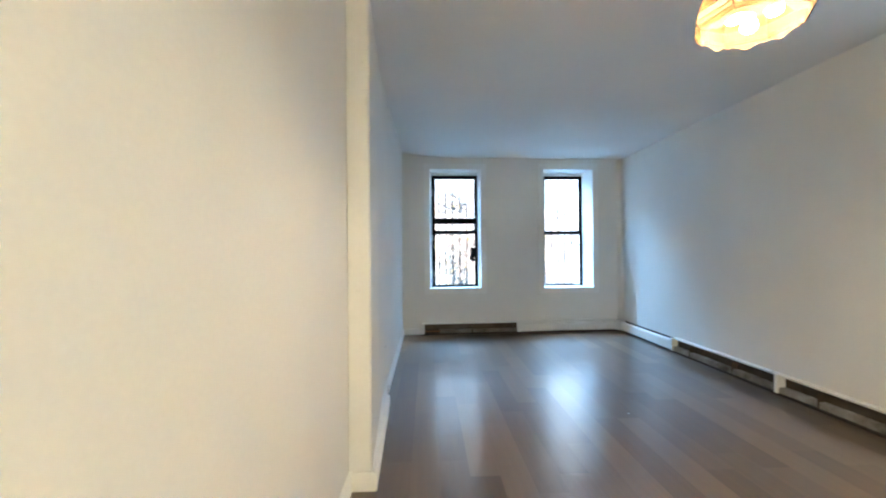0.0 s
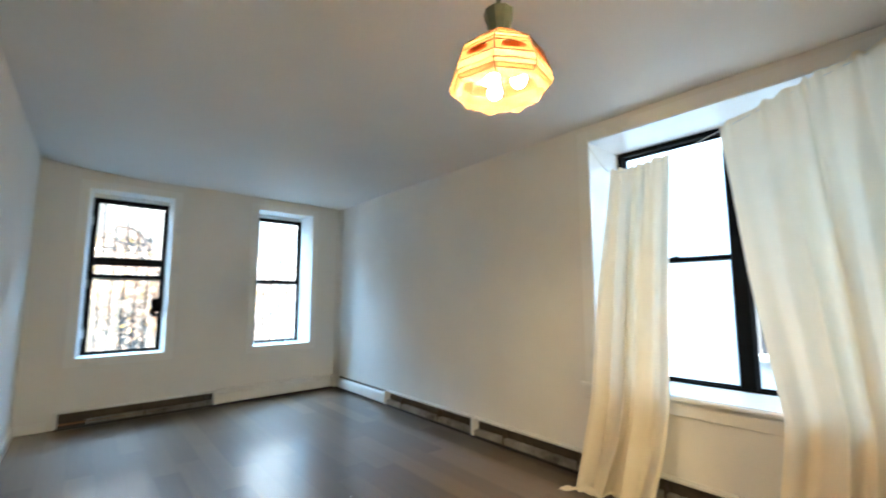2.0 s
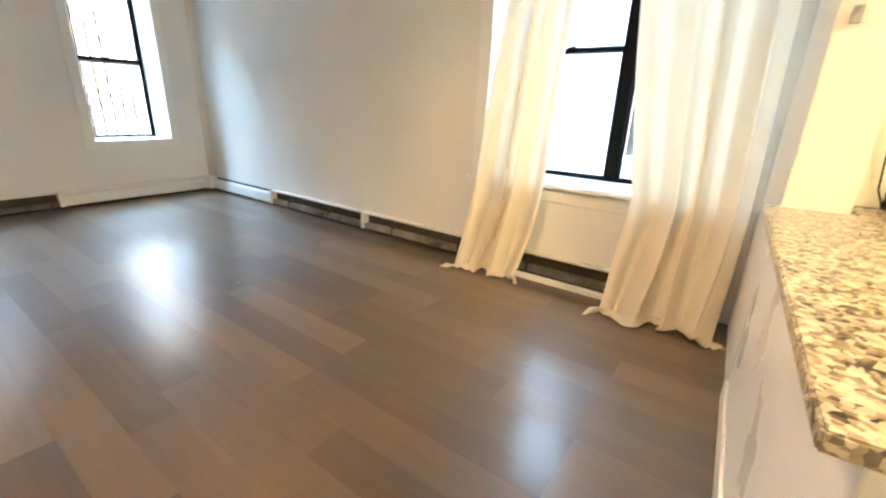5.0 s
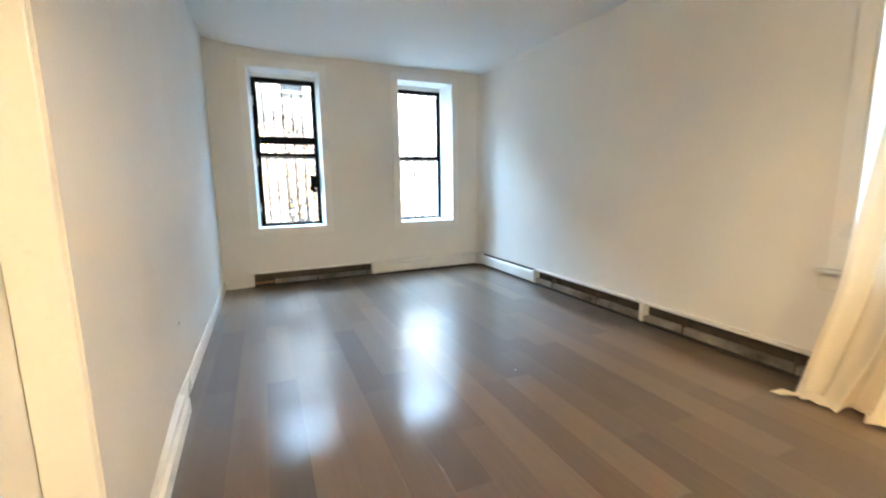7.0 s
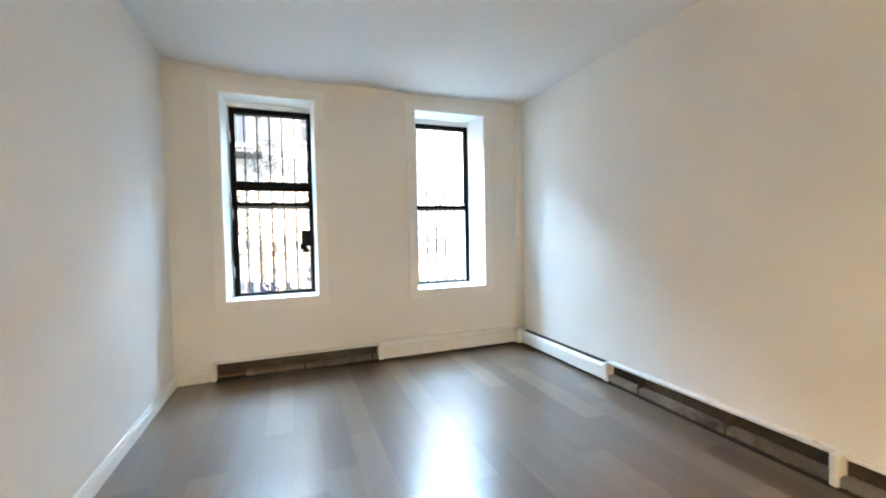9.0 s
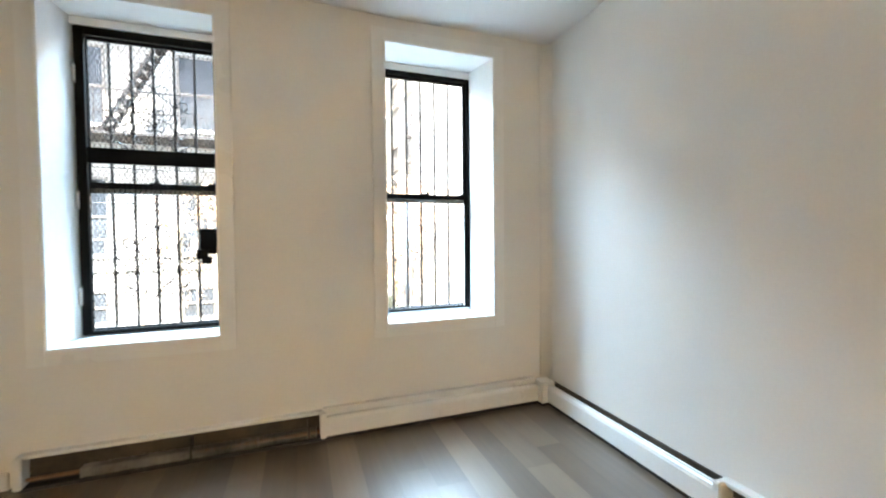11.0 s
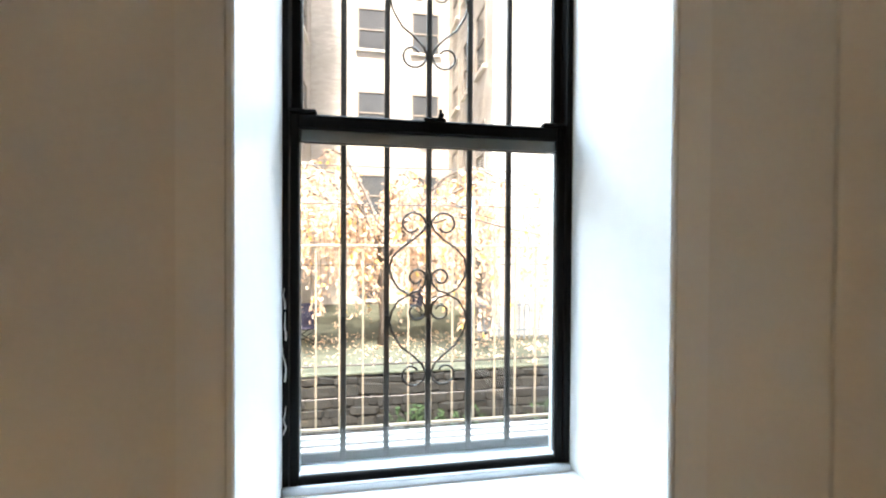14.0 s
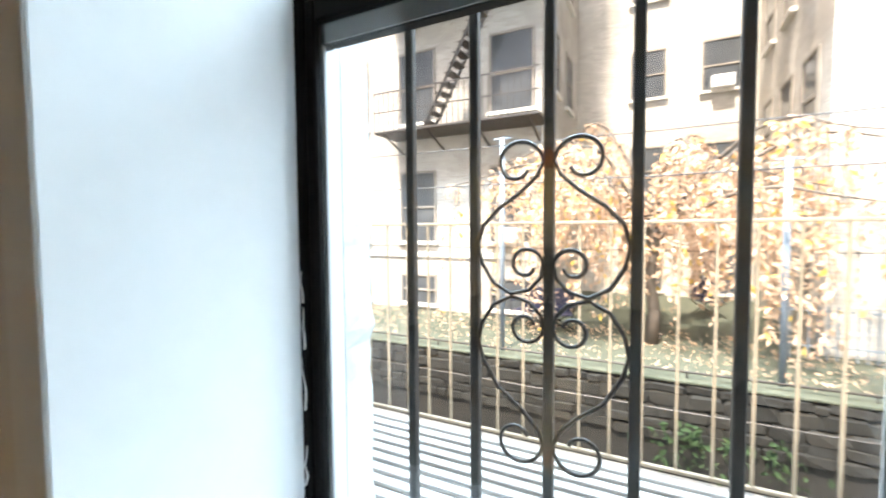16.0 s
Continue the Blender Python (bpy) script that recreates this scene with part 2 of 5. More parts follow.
def brickwork(name, low, high, joint, scale=1.0):
    """Brick courses on a facade: bricks of 0.215 by 0.065 m in three tones, with sooty streaks."""
    m, nt, b = nodes_of(name)
    N, L = nt.nodes.new, nt.links.new
    tc, sep, add, comb = N("ShaderNodeTexCoord"), N("ShaderNodeSeparateXYZ"), N("ShaderNodeMath"), N("ShaderNodeCombineXYZ")
    L(tc.outputs["Object"], sep.inputs[0])
    L(sep.outputs[0], add.inputs[0])
    L(sep.outputs[1], add.inputs[1])
    L(add.outputs[0], comb.inputs[0])
    L(sep.outputs[2], comb.inputs[1])
    br, n1, mix, bp = N("ShaderNodeTexBrick"), N("ShaderNodeTexNoise"), N("ShaderNodeMix"), N("ShaderNodeBump")
    L(comb.outputs[0], br.inputs["Vector"])
    br.inputs["Color1"].default_value, br.inputs["Color2"].default_value, br.inputs["Mortar"].default_value = rgb(low), rgb(high), rgb(joint)
    br.inputs["Scale"].default_value = 1.0
    br.inputs["Brick Width"].default_value, br.inputs["Row Height"].default_value, br.inputs["Mortar Size"].default_value = 0.225 * scale, 0.075 * scale, 0.010
    n1.inputs["Scale"].default_value, n1.inputs["Detail"].default_value = 0.7, 7
    L(tc.outputs["Object"], n1.inputs["Vector"])
    ramp = N("ShaderNodeValToRGB")
    ramp.color_ramp.elements[0].position, ramp.color_ramp.elements[0].color = 0.35, (0.62, 0.60, 0.58, 1)
    ramp.color_ramp.elements[1].position, ramp.color_ramp.elements[1].color = 0.62, (1, 1, 1, 1)
    L(n1.outputs["Fac"], ramp.inputs[0])
    mix.data_type, mix.blend_type = "RGBA", "MULTIPLY"
    mix.inputs[0].default_value = 0.8
    L(br.outputs["Color"], mix.inputs[6])
    L(ramp.outputs[0], mix.inputs[7])
    L(mix.outputs[2], b.inputs["Base Color"])
    b.inputs["Roughness"].default_value = 0.88
    bp.inputs["Strength"].default_value, bp.inputs["Distance"].default_value = 0.5, 0.01
    bp.invert = True
    L(br.outputs["Fac"], bp.inputs["Height"])
    L(bp.outputs[0], b.inputs["Normal"])
    return m


M_LIP = surface("grey_rail_face", (0.13, 0.13, 0.13), (0.22, 0.22, 0.22), 0.5, metal=0.2)
M_FACADE = brickwork("buff_brick_facade", (0.50, 0.47, 0.42), (0.68, 0.65, 0.59), (0.46, 0.44, 0.41))
# the buff brick darkened: the left house's shade is put into its colour
M_BRICK_SHADED = brickwork("shaded_brick_facade", (0.35, 0.325, 0.29), (0.49, 0.46, 0.42), (0.43, 0.41, 0.385))
M_RENDER = surface("white_render", (0.52, 0.55, 0.58), (0.61, 0.64, 0.67), 0.8, grain=12, blotch=0.7, bump=0.2)
M_LINTEL = surface("pale_stone", (0.50, 0.48, 0.44), (0.62, 0.60, 0.55), 0.8)
M_DARKGL = surface("dark_window_glass", (0.03, 0.035, 0.04), (0.10, 0.11, 0.12), 0.12, grain=3, blotch=0.8, spec=0.3)
M_SASH = surface("weathered_sash", (0.16, 0.14, 0.12), (0.28, 0.25, 0.22), 0.6)
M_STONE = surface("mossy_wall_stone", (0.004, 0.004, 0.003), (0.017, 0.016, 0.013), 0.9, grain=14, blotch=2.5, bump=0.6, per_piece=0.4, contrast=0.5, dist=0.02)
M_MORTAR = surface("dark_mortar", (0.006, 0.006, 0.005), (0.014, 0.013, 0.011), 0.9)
M_YARD = surface("leaf_strewn_grass", (0.026, 0.034, 0.020), (0.090, 0.098, 0.072), 0.9, grain=16, blotch=2.2, bump=0.8, contrast=0.6, dist=0.03, span=(0.36, 0.64))
M_GROUND = surface("grey_concrete", (0.11, 0.105, 0.10), (0.20, 0.195, 0.185), 0.85, grain=12, blotch=0.6, bump=0.3)
M_DECK = surface("weathered_deck_slat", (0.27, 0.255, 0.24), (0.39, 0.37, 0.345), 0.6, grain=30, blotch=3, bump=0.2, stretch=(0.5, 8, 1), per_piece=0.2)
M_RAIL = surface("tan_railing_paint", (0.20, 0.15, 0.10), (0.32, 0.25, 0.18), 0.5, grain=40, blotch=4)
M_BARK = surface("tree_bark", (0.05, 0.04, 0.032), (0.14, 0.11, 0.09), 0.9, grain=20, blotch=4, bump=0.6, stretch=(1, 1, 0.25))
M_LEAF = thin_cloth("russet_leaf", (0.64, 0.43, 0.30), (0.82, 0.62, 0.47), 0.45)
M_LEAF2 = thin_cloth("yellow_leaf", (0.80, 0.52, 0.12), (0.92, 0.66, 0.20), 0.45)
M_WEED = thin_cloth("green_weed", (0.028, 0.055, 0.026), (0.060, 0.095, 0.048), 0.4)
M_NAVY = surface("navy_canvas", (0.010, 0.011, 0.030), (0.022, 0.024, 0.060), 0.8)
M_POLE = surface("grey_blue_pole", (0.11, 0.145, 0.18), (0.20, 0.24, 0.28), 0.5)
M_PICKET = surface("white_picket_paint", (0.62, 0.64, 0.66), (0.75, 0.77, 0.79), 0.5)
M_WHITEBR = surface("chipped_white_masonry", (0.50, 0.50, 0.49), (0.86, 0.87, 0.87), 0.7, grain=18, blotch=5, bump=0.8, contrast=0.5, dist=0.02)

# ---- mesh helpers ----


def boxes(*lots, bevel=0.0, seg=1):
    """A bmesh of boxes (x0, x1, y0, y1, z0, z1), with worn edges."""
    bm = bmesh.new()
    for x0, x1, y0, y1, z0, z1 in lots:
        made = bmesh.ops.create_cube(bm, size=1)["verts"]
        for v in made:
            v.co = Vector(((x0, x1)[v.co.x > 0], (y0, y1)[v.co.y > 0], (z0, z1)[v.co.z > 0]))
    if bevel:
        bmesh.ops.bevel(bm, geom=bm.edges[:], offset=bevel, segments=seg, affect="EDGES", clamp_overlap=True)
    return bm


def rod(bm, p, q, r, n=8, r2=None):
    """Adds a round bar from p to q."""
    p, q = Vector(p), Vector(q)
    d = q - p
    m = Matrix.Translation((p + q) / 2) @ d.to_track_quat("Z", "Y").to_matrix().to_4x4()
    bmesh.ops.create_cone(bm, cap_ends=True, segments=n, radius1=r, radius2=r if r2 is None else r2, depth=d.length, matrix=m)
    return bm


def sweep(bm, pts, r, n=6, taper=1.0):
    """Adds a round wire along points."""
    pts = [Vector(p) for p in pts]
    rings = []
    for i, p in enumerate(pts):
        d = (pts[min(i + 1, len(pts) - 1)] - pts[max(i - 1, 0)]).normalized()
        side = d.cross(Vector((0.13, 0.97, 0.21))).normalized()
        up = side.cross(d)
        rad = r * (1 + (taper - 1) * i / (len(pts) - 1))
        rings.append([bm.verts.new(p + rad * (math.cos(k * math.tau / n) * side + math.sin(k * math.tau / n) * up)) for k in range(n)])
    for a, b in zip(rings, rings[1:]):
        for k in range(n):
            bm.faces.new((a[k], a[(k + 1) % n], b[(k + 1) % n], b[k]))
    bm.faces.new(rings[0])
    bm.faces.new(rings[-1][::-1])
    return bm


def prism(outline, z0, z1, bevel=0.0):
    """A flat plate with the outline given in plan."""
    bm = bmesh.new()
    f = bm.faces.new([bm.verts.new((x, y, z0)) for x, y in outline])
    up = bmesh.ops.extrude_face_region(bm, geom=[f])["geom"]
    for v in up:
        if isinstance(v, bmesh.types.BMVert):
            v.co.z = z1
    bmesh.ops.recalc_face_normals(bm, faces=bm.faces[:])
    if bevel:
        bmesh.ops.bevel(bm, geom=bm.edges[:], offset=bevel, segments=2, affect="EDGES", clamp_overlap=True)
    return bm


def mesh_of(name, bm, material, smooth=False):
    me = bpy.data.meshes.new(name)
    bmesh.ops.recalc_face_normals(bm, faces=bm.faces[:])
    bm.to_mesh(me)
    bm.free()
    me.materials.append(material)
    if smooth:
        me.polygons.foreach_set("use_smooth", [True] * len(me.polygons))
    return me


def part(name, bm, material, parent, label="", smooth=False, m=None):
    """Links a bmesh as ONE mesh object under a thing or a part."""
    ob = new(name, mesh_of(name, bm, material, smooth))
    ob.parent = parent
    if m is not None:
        ob.matrix_basis = m
    return tagged(ob, label)


def thing(name, m, label, category, group=""):
    ob = new(name)
    ob.matrix_basis = m
    ob.empty_display_size = 0.1
    return tagged(ob, label, category, group)


def structure(name, bm, material, m=None, label="", category=""):
    ob = new(name, mesh_of(name, bm, material))
    if m is not None:
        ob.matrix_basis = m
    return tagged(ob, label, category, kind="structure")


def piece(name, me, parent, m):
    ob = new(name, me)
    ob.parent = parent
    ob.matrix_basis = m
    return ob


def pieces_with_holes(x0, x1, z0, z1, holes):
    """Splits a wall's face into rectangles round its openings."""
    xs = sorted({x0, x1, *(h[0] for h in holes), *(h[1] for h in holes)})
    out = []
    for a, b in zip(xs, xs[1:]):
        cuts = sorted((h[2], h[3]) for h in holes if h[0] <= a and h[1] >= b)
        z = z0
        for c0, c1 in cuts:
            if c0 > z:
                out.append((a, b, z, c0))
            z = c1
        if z < z1:
            out.append((a, b, z, z1))
    return out

# ---- the room's shell ----
CEIL = 2.95
NORTH, OUTER = 8.12, 8.62
SKEW = -2.06                       # the side walls run a little askew to the window wall
WEST = pose(0.0, NORTH, 0, 0, 0, SKEW)
EAST = pose(3.77, NORTH, 0, 0, 0, SKEW)
W1 = (0.445, 1.325, 0.75, 2.765)   # openings: x0, x1, sill, head
W2 = (2.387, 3.266, 0.735, 2.775)
W3 = (-6.53, -4.69, 0.745, 2.80)   # along the east wall, from its north end
KW = (-8.45, -7.72, 1.15, 2.42)    # the kitchen's own window

north_bm = boxes(*[(a, b, NORTH, OUTER, c, d) for a, b, c, d in pieces_with_holes(-0.6, 4.6, -0.4, CEIL + 0.35, [W1, W2])])
bmesh.ops.remove_doubles(north_bm, verts=north_bm.verts[:], dist=0.0005)
wall_north = structure("wall_north", north_bm, M_WALL, label="off-white painted plaster wall with two deep windows", category="wall")
east_bm = boxes(*[(0, 0.62, a, b, c, d) for a, b, c, d in pieces_with_holes(-6.75, 0.0, -0.4, CEIL + 0.35, [W3])])
bmesh.ops.remove_doubles(east_bm, verts=east_bm.verts[:], dist=0.0005)
wall_east = structure("wall_east", east_bm, M_WALL, EAST, "off-white painted plaster wall with one wide window", "wall")
structure("wall_west", prism([(-0.4, 0.1), (-0.4, -4.54), (0.075, -4.54), (0.0, -3.2), (0.0, 0.1)], -0.4, CEIL + 0.35, 0.006), M_WALL, WEST, "off-white painted plaster wall with small dents", "wall")
structure("wall_corridor", boxes((-0.5, -0.055, -10.6, -4.54, -0.4, CEIL + 0.35)), M_WALL, WEST, "cream lit plaster wall of the entrance corridor", "wall")
structure("corner_trim", boxes((-0.052, 0.068, -4.5525, -4.5415, 0.117, CEIL - 0.02), bevel=0.003), M_TRIM, WEST, "white gloss painted board on the wall end", "trim")
structure("wall_south", boxes((-1.2, 4.2, -2.05, -1.9, -0.4, CEIL + 0.35)), M_WALL, label="plain painted wall behind the kitchen", category="wall")
kit_bm = boxes(*[(0, 0.4, a, b, c, d) for a, b, c, d in pieces_with_holes(-10.0, -6.9, -0.4, CEIL + 0.35, [KW])])
KEAST = pose(3.05, NORTH, 0)
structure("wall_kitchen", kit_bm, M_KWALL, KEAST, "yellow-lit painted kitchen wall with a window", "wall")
structure("wall_stub", boxes((2.64, 3.60, 1.28, 1.50, -0.2, CEIL + 0.1), bevel=0.005, seg=2), M_WALL, label="short painted wall beside the kitchen counter", category="wall")

# the far corner's plaster is rounded with many coats of paint
bm = bmesh.new()
COVE = 0.075
rings = []
for z in (0.20, 0.9, 1.6, 2.3, CEIL + 0.05):
    arc = [(3.77 - COVE * (1 - math.cos(a)), NORTH - COVE * (1 - math.sin(a))) for a in (math.pi / 2 * i / 8 for i in range(9))]
    rings.append([bm.verts.new((x - 0.002, y - 0.001, z)) for x, y in arc] + [bm.verts.new((3.80, NORTH + 0.03, z))])
for lo, hi in zip(rings, rings[1:]):
    for k in range(10):
        bm.faces.new((lo[k], lo[(k + 1) % 10], hi[(k + 1) % 10], hi[k]))
bm.faces.new(rings[0])
bm.faces.new(rings[-1][::-1])
cove = structure("wall_corner", bm, M_WALL, label="rounded painted plaster in the corner of two walls", category="wall")
cove.data.polygons.foreach_set("use_smooth", [len(p.vertices) == 4 and p.index % 10 < 8 for p in cove.data.polygons])

# ceiling, a sheet of old plaster that dips and swells a little
bm = bmesh.new()
NX, NY = 46, 90
grid = [[bm.verts.new((-0.9 + 5.2 * i / NX, -2.0 + 10.2 * j / NY, 0)) for i in range(NX + 1)] for j in range(NY + 1)]
for rowv in grid:
    for v in rowv:
        x, y = v.co.x, v.co.y
        swell = 0.09 * math.exp(-max(0, x + 0.036 * (NORTH - y)) / 0.28) * math.exp(-((y - NORTH) / 1.6) ** 2)
        v.co.z = CEIL + swell + 0.012 * noise.noise((x * 0.9, y * 0.9, 3.1)) + 0.006 * math.sin(x * 4.2 + 0.5) * math.exp(-((y - NORTH) / 1.2) ** 2)
for j in range(NY):
    for i in range(NX):
        bm.faces.new((grid[j][i], grid[j][i + 1], grid[j + 1][i + 1], grid[j + 1][i]))
up = bmesh.ops.extrude_face_region(bm, geom=bm.faces[:])["geom"]
for v in up:
    if isinstance(v, bmesh.types.BMVert):
        v.co.z = CEIL + 0.3
ceil_me = mesh_of("ceiling", bm, M_CEIL, True)
tagged(new("ceiling", ceil_me), "uneven white plaster ceiling", "ceiling", kind="structure")

floor = structure("floor", boxes((-0.9, 4.3, -2.0, 8.3, -0.20, -0.013)), M_SUB, label="grey-brown wooden plank floor with a dull shine", category="floor")

# baseboards of the west wall: a low one, and a deeper length by the corner
def skirting(name, y0, y1, deep, high, m, x0=0.0, sign=1, lean=0.0):
    prof = [(0, 0), (deep, 0), (deep, high * 0.72), (deep * 0.72, high * 0.8), (deep * 0.6, high * 0.93), (deep * 0.25, high), (0, high)]
    bm = bmesh.new()
    ends = [[bm.verts.new((x0 + off + sign * px, y, pz)) for px, pz in prof] for y, off in ((y0, lean), (y1, 0.0))]
    for k in range(len(prof)):
        bm.faces.new((ends[0][k], ends[0][(k + 1) % len(prof)], ends[1][(k + 1) % len(prof)], ends[1][k]))
    bm.faces.new(ends[0])
    bm.faces.new(ends[1][::-1])
    return structure(name, bm, M_TRIM, m, "white painted wooden baseboard", "baseboard")


skirting("baseboard_1", -3.18, -0.004, 0.020, 0.105, WEST)
skirting("baseboard_2", -4.54, -3.183, 0.060, 0.115, WEST, lean=0.045)
skirting("baseboard_3", -10.0, -4.555, 0.018, 0.115, WEST, x0=-0.055)
structure("baseboard_4", boxes((-0.053, 0.098, -4.554, -4.5425, 0, 0.115), bevel=0.003), M_TRIM, WEST, "white painted wooden baseboard", "baseboard")
structure("baseboard_5", boxes((0.02, 0.265, 8.10, 8.1185, 0, 0.10), bevel=0.004), M_TRIM, label="white painted wooden baseboard", category="baseboard")

# ---- windows ----


def casing(name, x0, x1, z0, z1, wide, m, foot=True):
    """Flat boards round an opening, on a wall whose inside is at y = 0 and faces -y."""
    t = 0.020
    low = z0 - wide if foot else z0
    lots = [(x0 - wide, x0, -t, 0.0, low, z1 + wide), (x1, x1 + wide, -t, 0.0, low, z1 + wide), (x0, x1, -t, 0.0, z1, z1 + wide)]
    if foot:
        lots.append((x0, x1, -t, 0.0, low, z0))
    bm = boxes(*lots, bevel=0.004, seg=2)
    return structure(name, bm, M_TRIM, m, "flat cream-painted wooden window casing", "trim")


def reveal(name, x0, x1, z0, z1, deep, m, splay=(0.0, 0.0)):
    """Painted lining boards of a deep opening, a little proud of the wall; the sides may close in towards the window."""
    t = 0.012
    f = -0.024
    bm = boxes((x0, x0 + t, f, deep, z0 + t, z1 - t), (x1 - t, x1, f, deep, z0 + t, z1 - t), (x0, x1, f, deep, z1 - t, z1), (x0, x1, f - 0.004, deep, z0, z0 + t), bevel=0.003, seg=2)
    for v in bm.verts:
        k = max(0.0, v.co.y) / deep
        if z0 + t * 0.9 < v.co.z < z1 - t * 0.9:
            if v.co.x < x0 + t * 1.01:
                v.co.x += splay[0] * k * (1 if v.co.x > x0 + t * 0.6 else 0)
            elif v.co.x > x1 - t * 1.01:
                v.co.x -= splay[1] * k * (1 if v.co.x < x1 - t * 0.6 else 0)
    return structure(name, bm, M_JAMB, m, "glossy white painted window reveal and sill", "window reveal")


def sash(parent, name, x0, x1, z0, z1, y, bars=(0.045, 0.045, 0.05, 0.035), deep=0.032, mat=None):
    """A glazed frame: stiles, top and bottom rails as one frame, and its pane."""
    sl, sr, top, bot = bars
    bm = boxes((x0, x0 + sl, y, y + deep, z0, z1), (x1 - sr, x1, y, y + deep, z0, z1), (x0 + sl, x1 - sr, y, y + deep, z1 - top, z1), (x0 + sl, x1 - sr, y, y + deep, z0, z0 + bot), bevel=0.004)
    s = part(name, bm, mat or M_BLACK, parent)
    p = part("pane", boxes((x0 + sl - 0.004, x1 - sr + 0.004, y + deep * 0.5 - 0.002, y + deep * 0.5 + 0.002, z0 + bot - 0.004, z1 - top + 0.004)), M_PANE, s)
    p.visible_shadow = False
    return s


def latch(parent, x, y, z):
    bm = boxes((x - 0.03, x + 0.03, y - 0.012, y + 0.02, z, z + 0.008), (x + 0.008, x + 0.022, y - 0.03, y + 0.005, z + 0.008, z + 0.016), (x + 0.012, x + 0.020, y - 0.006, y + 0.002, z + 0.014, z + 0.034), bevel=0.002)
    part("latch", bm, M_BLACK, parent, "black sash latch")


def double_hung(name, x0, x1, z0, z1, meet, m, label, y=0.30):
    """A black metal window of two sliding sashes in a frame; y is the depth of the lower sash."""
    w = thing(name, m, label, "window")
    w["kind"] = "structure"
    part("window_frame", boxes((x0, x0 + 0.018, y - 0.005, y + 0.056, z0, z1), (x1 - 0.018, x1, y - 0.005, y + 0.056, z0, z1), (x0 + 0.018, x1 - 0.018, y - 0.005, y + 0.056, z1 - 0.03, z1),
                               (x0 + 0.018, x1 - 0.018, y - 0.005, y + 0.056, z0, z0 + 0.012), bevel=0.003), M_BLACK, w)
    part("window_sill", boxes((x0 + 0.004, x1 - 0.004, y - 0.020, y - 0.006, z0 - 0.004, z0 + 0.020), (x0 + 0.004, x1 - 0.004, y + 0.058, y + 0.125, z0 - 0.02, z0 + 0.01), bevel=0.003), M_ALU, w, "grey metal sill strip")
    low = sash(w, "lower_sash", x0 + 0.020, x1 - 0.020, z0 + 0.013, meet, y, (0.022, 0.022, 0.038, 0.022), 0.02)
    sash(w, "upper_sash", x0 + 0.020, x1 - 0.020, meet - 0.066, z1 - 0.032, y + 0.026, (0.026, 0.026, 0.02, 0.050), 0.026)
    part("sash_lip", boxes((x0 + 0.046, x1 - 0.046, y + 0.0222, y + 0.0252, meet - 0.065, meet - 0.030)), M_LIP, w, "grey metal face of the upper sash rail")
    part("sash_stop", boxes((x0 + 0.020, x0 + 0.086, y - 0.004, y + 0.022, meet + 0.001, meet + 0.011), (x1 - 0.086, x1 - 0.020, y - 0.004, y + 0.022, meet + 0.001, meet + 0.011), bevel=0.002), M_BLACK, w)
    part("glazing_bead", boxes((x0 + 0.0395, x0 + 0.0450, y + 0.0205, y + 0.025, z0 + 0.04, meet - 0.07), (x1 - 0.0450, x1 - 0.0395, y + 0.0205, y + 0.025, z0 + 0.04, meet - 0.07)), M_ALU, w)
    latch(low, (x0 + x1) / 2, y + 0.012, meet)
    scuff = random.Random(int(x0 * 1000))
    for k in range(4):
        z = z0 + 0.16 + 0.11 * k + scuff.uniform(-0.03, 0.03)
        part("paint_scuff", sweep(bmesh.new(), [(x0 + 0.004 + scuff.uniform(0, 0.010), y - 0.0055, z + 0.018 * j) for j in range(scuff.randint(3, 7))], 0.0026, 5, 0.3), M_ENAMEL, w, "stray white paint on the black frame")
    return w


NW = pose(0, NORTH, 0)
casing("trim_1", W1[0], W1[1], W1[2], W1[3], 0.085, NW)
casing("trim_2", W2[0], W2[1], W2[2], W2[3], 0.085, NW)
reveal("window_reveal_1", W1[0], W1[1], W1[2], W1[3], 0.42, NW, (0.062, 0.018))
reveal("window_reveal_2", W2[0], W2[1], W2[2], W2[3], 0.42, NW, (0.018, 0.072))
# infill boards between the opening's head and the black frames
structure("window_head_1", boxes((W1[0] + 0.012, W1[1] - 0.012, 0.265, 0.42, 2.705, W1[3] - 0.012), bevel=0.003), M_JAMB, NW, "white painted board over the window", "trim")
structure("window_head_2", boxes((W2[0] + 0.012, W2[1] - 0.012, 0.315, 0.42, 2.705, W2[3] - 0.012), bevel=0.003), M_JAMB, NW, "white painted board over the window", "trim")
double_hung("window_1", W1[0] + 0.060, W1[1] - 0.018, W1[2] + 0.012, 2.705, 1.742, NW, "black metal double-hung window behind a security gate", 0.325)
double_hung("window_2", W2[0] + 0.022, W2[1] - 0.066, W2[2] + 0.012, 2.705, 1.722, NW, "black metal double-hung window, closed, with barred view", 0.315)

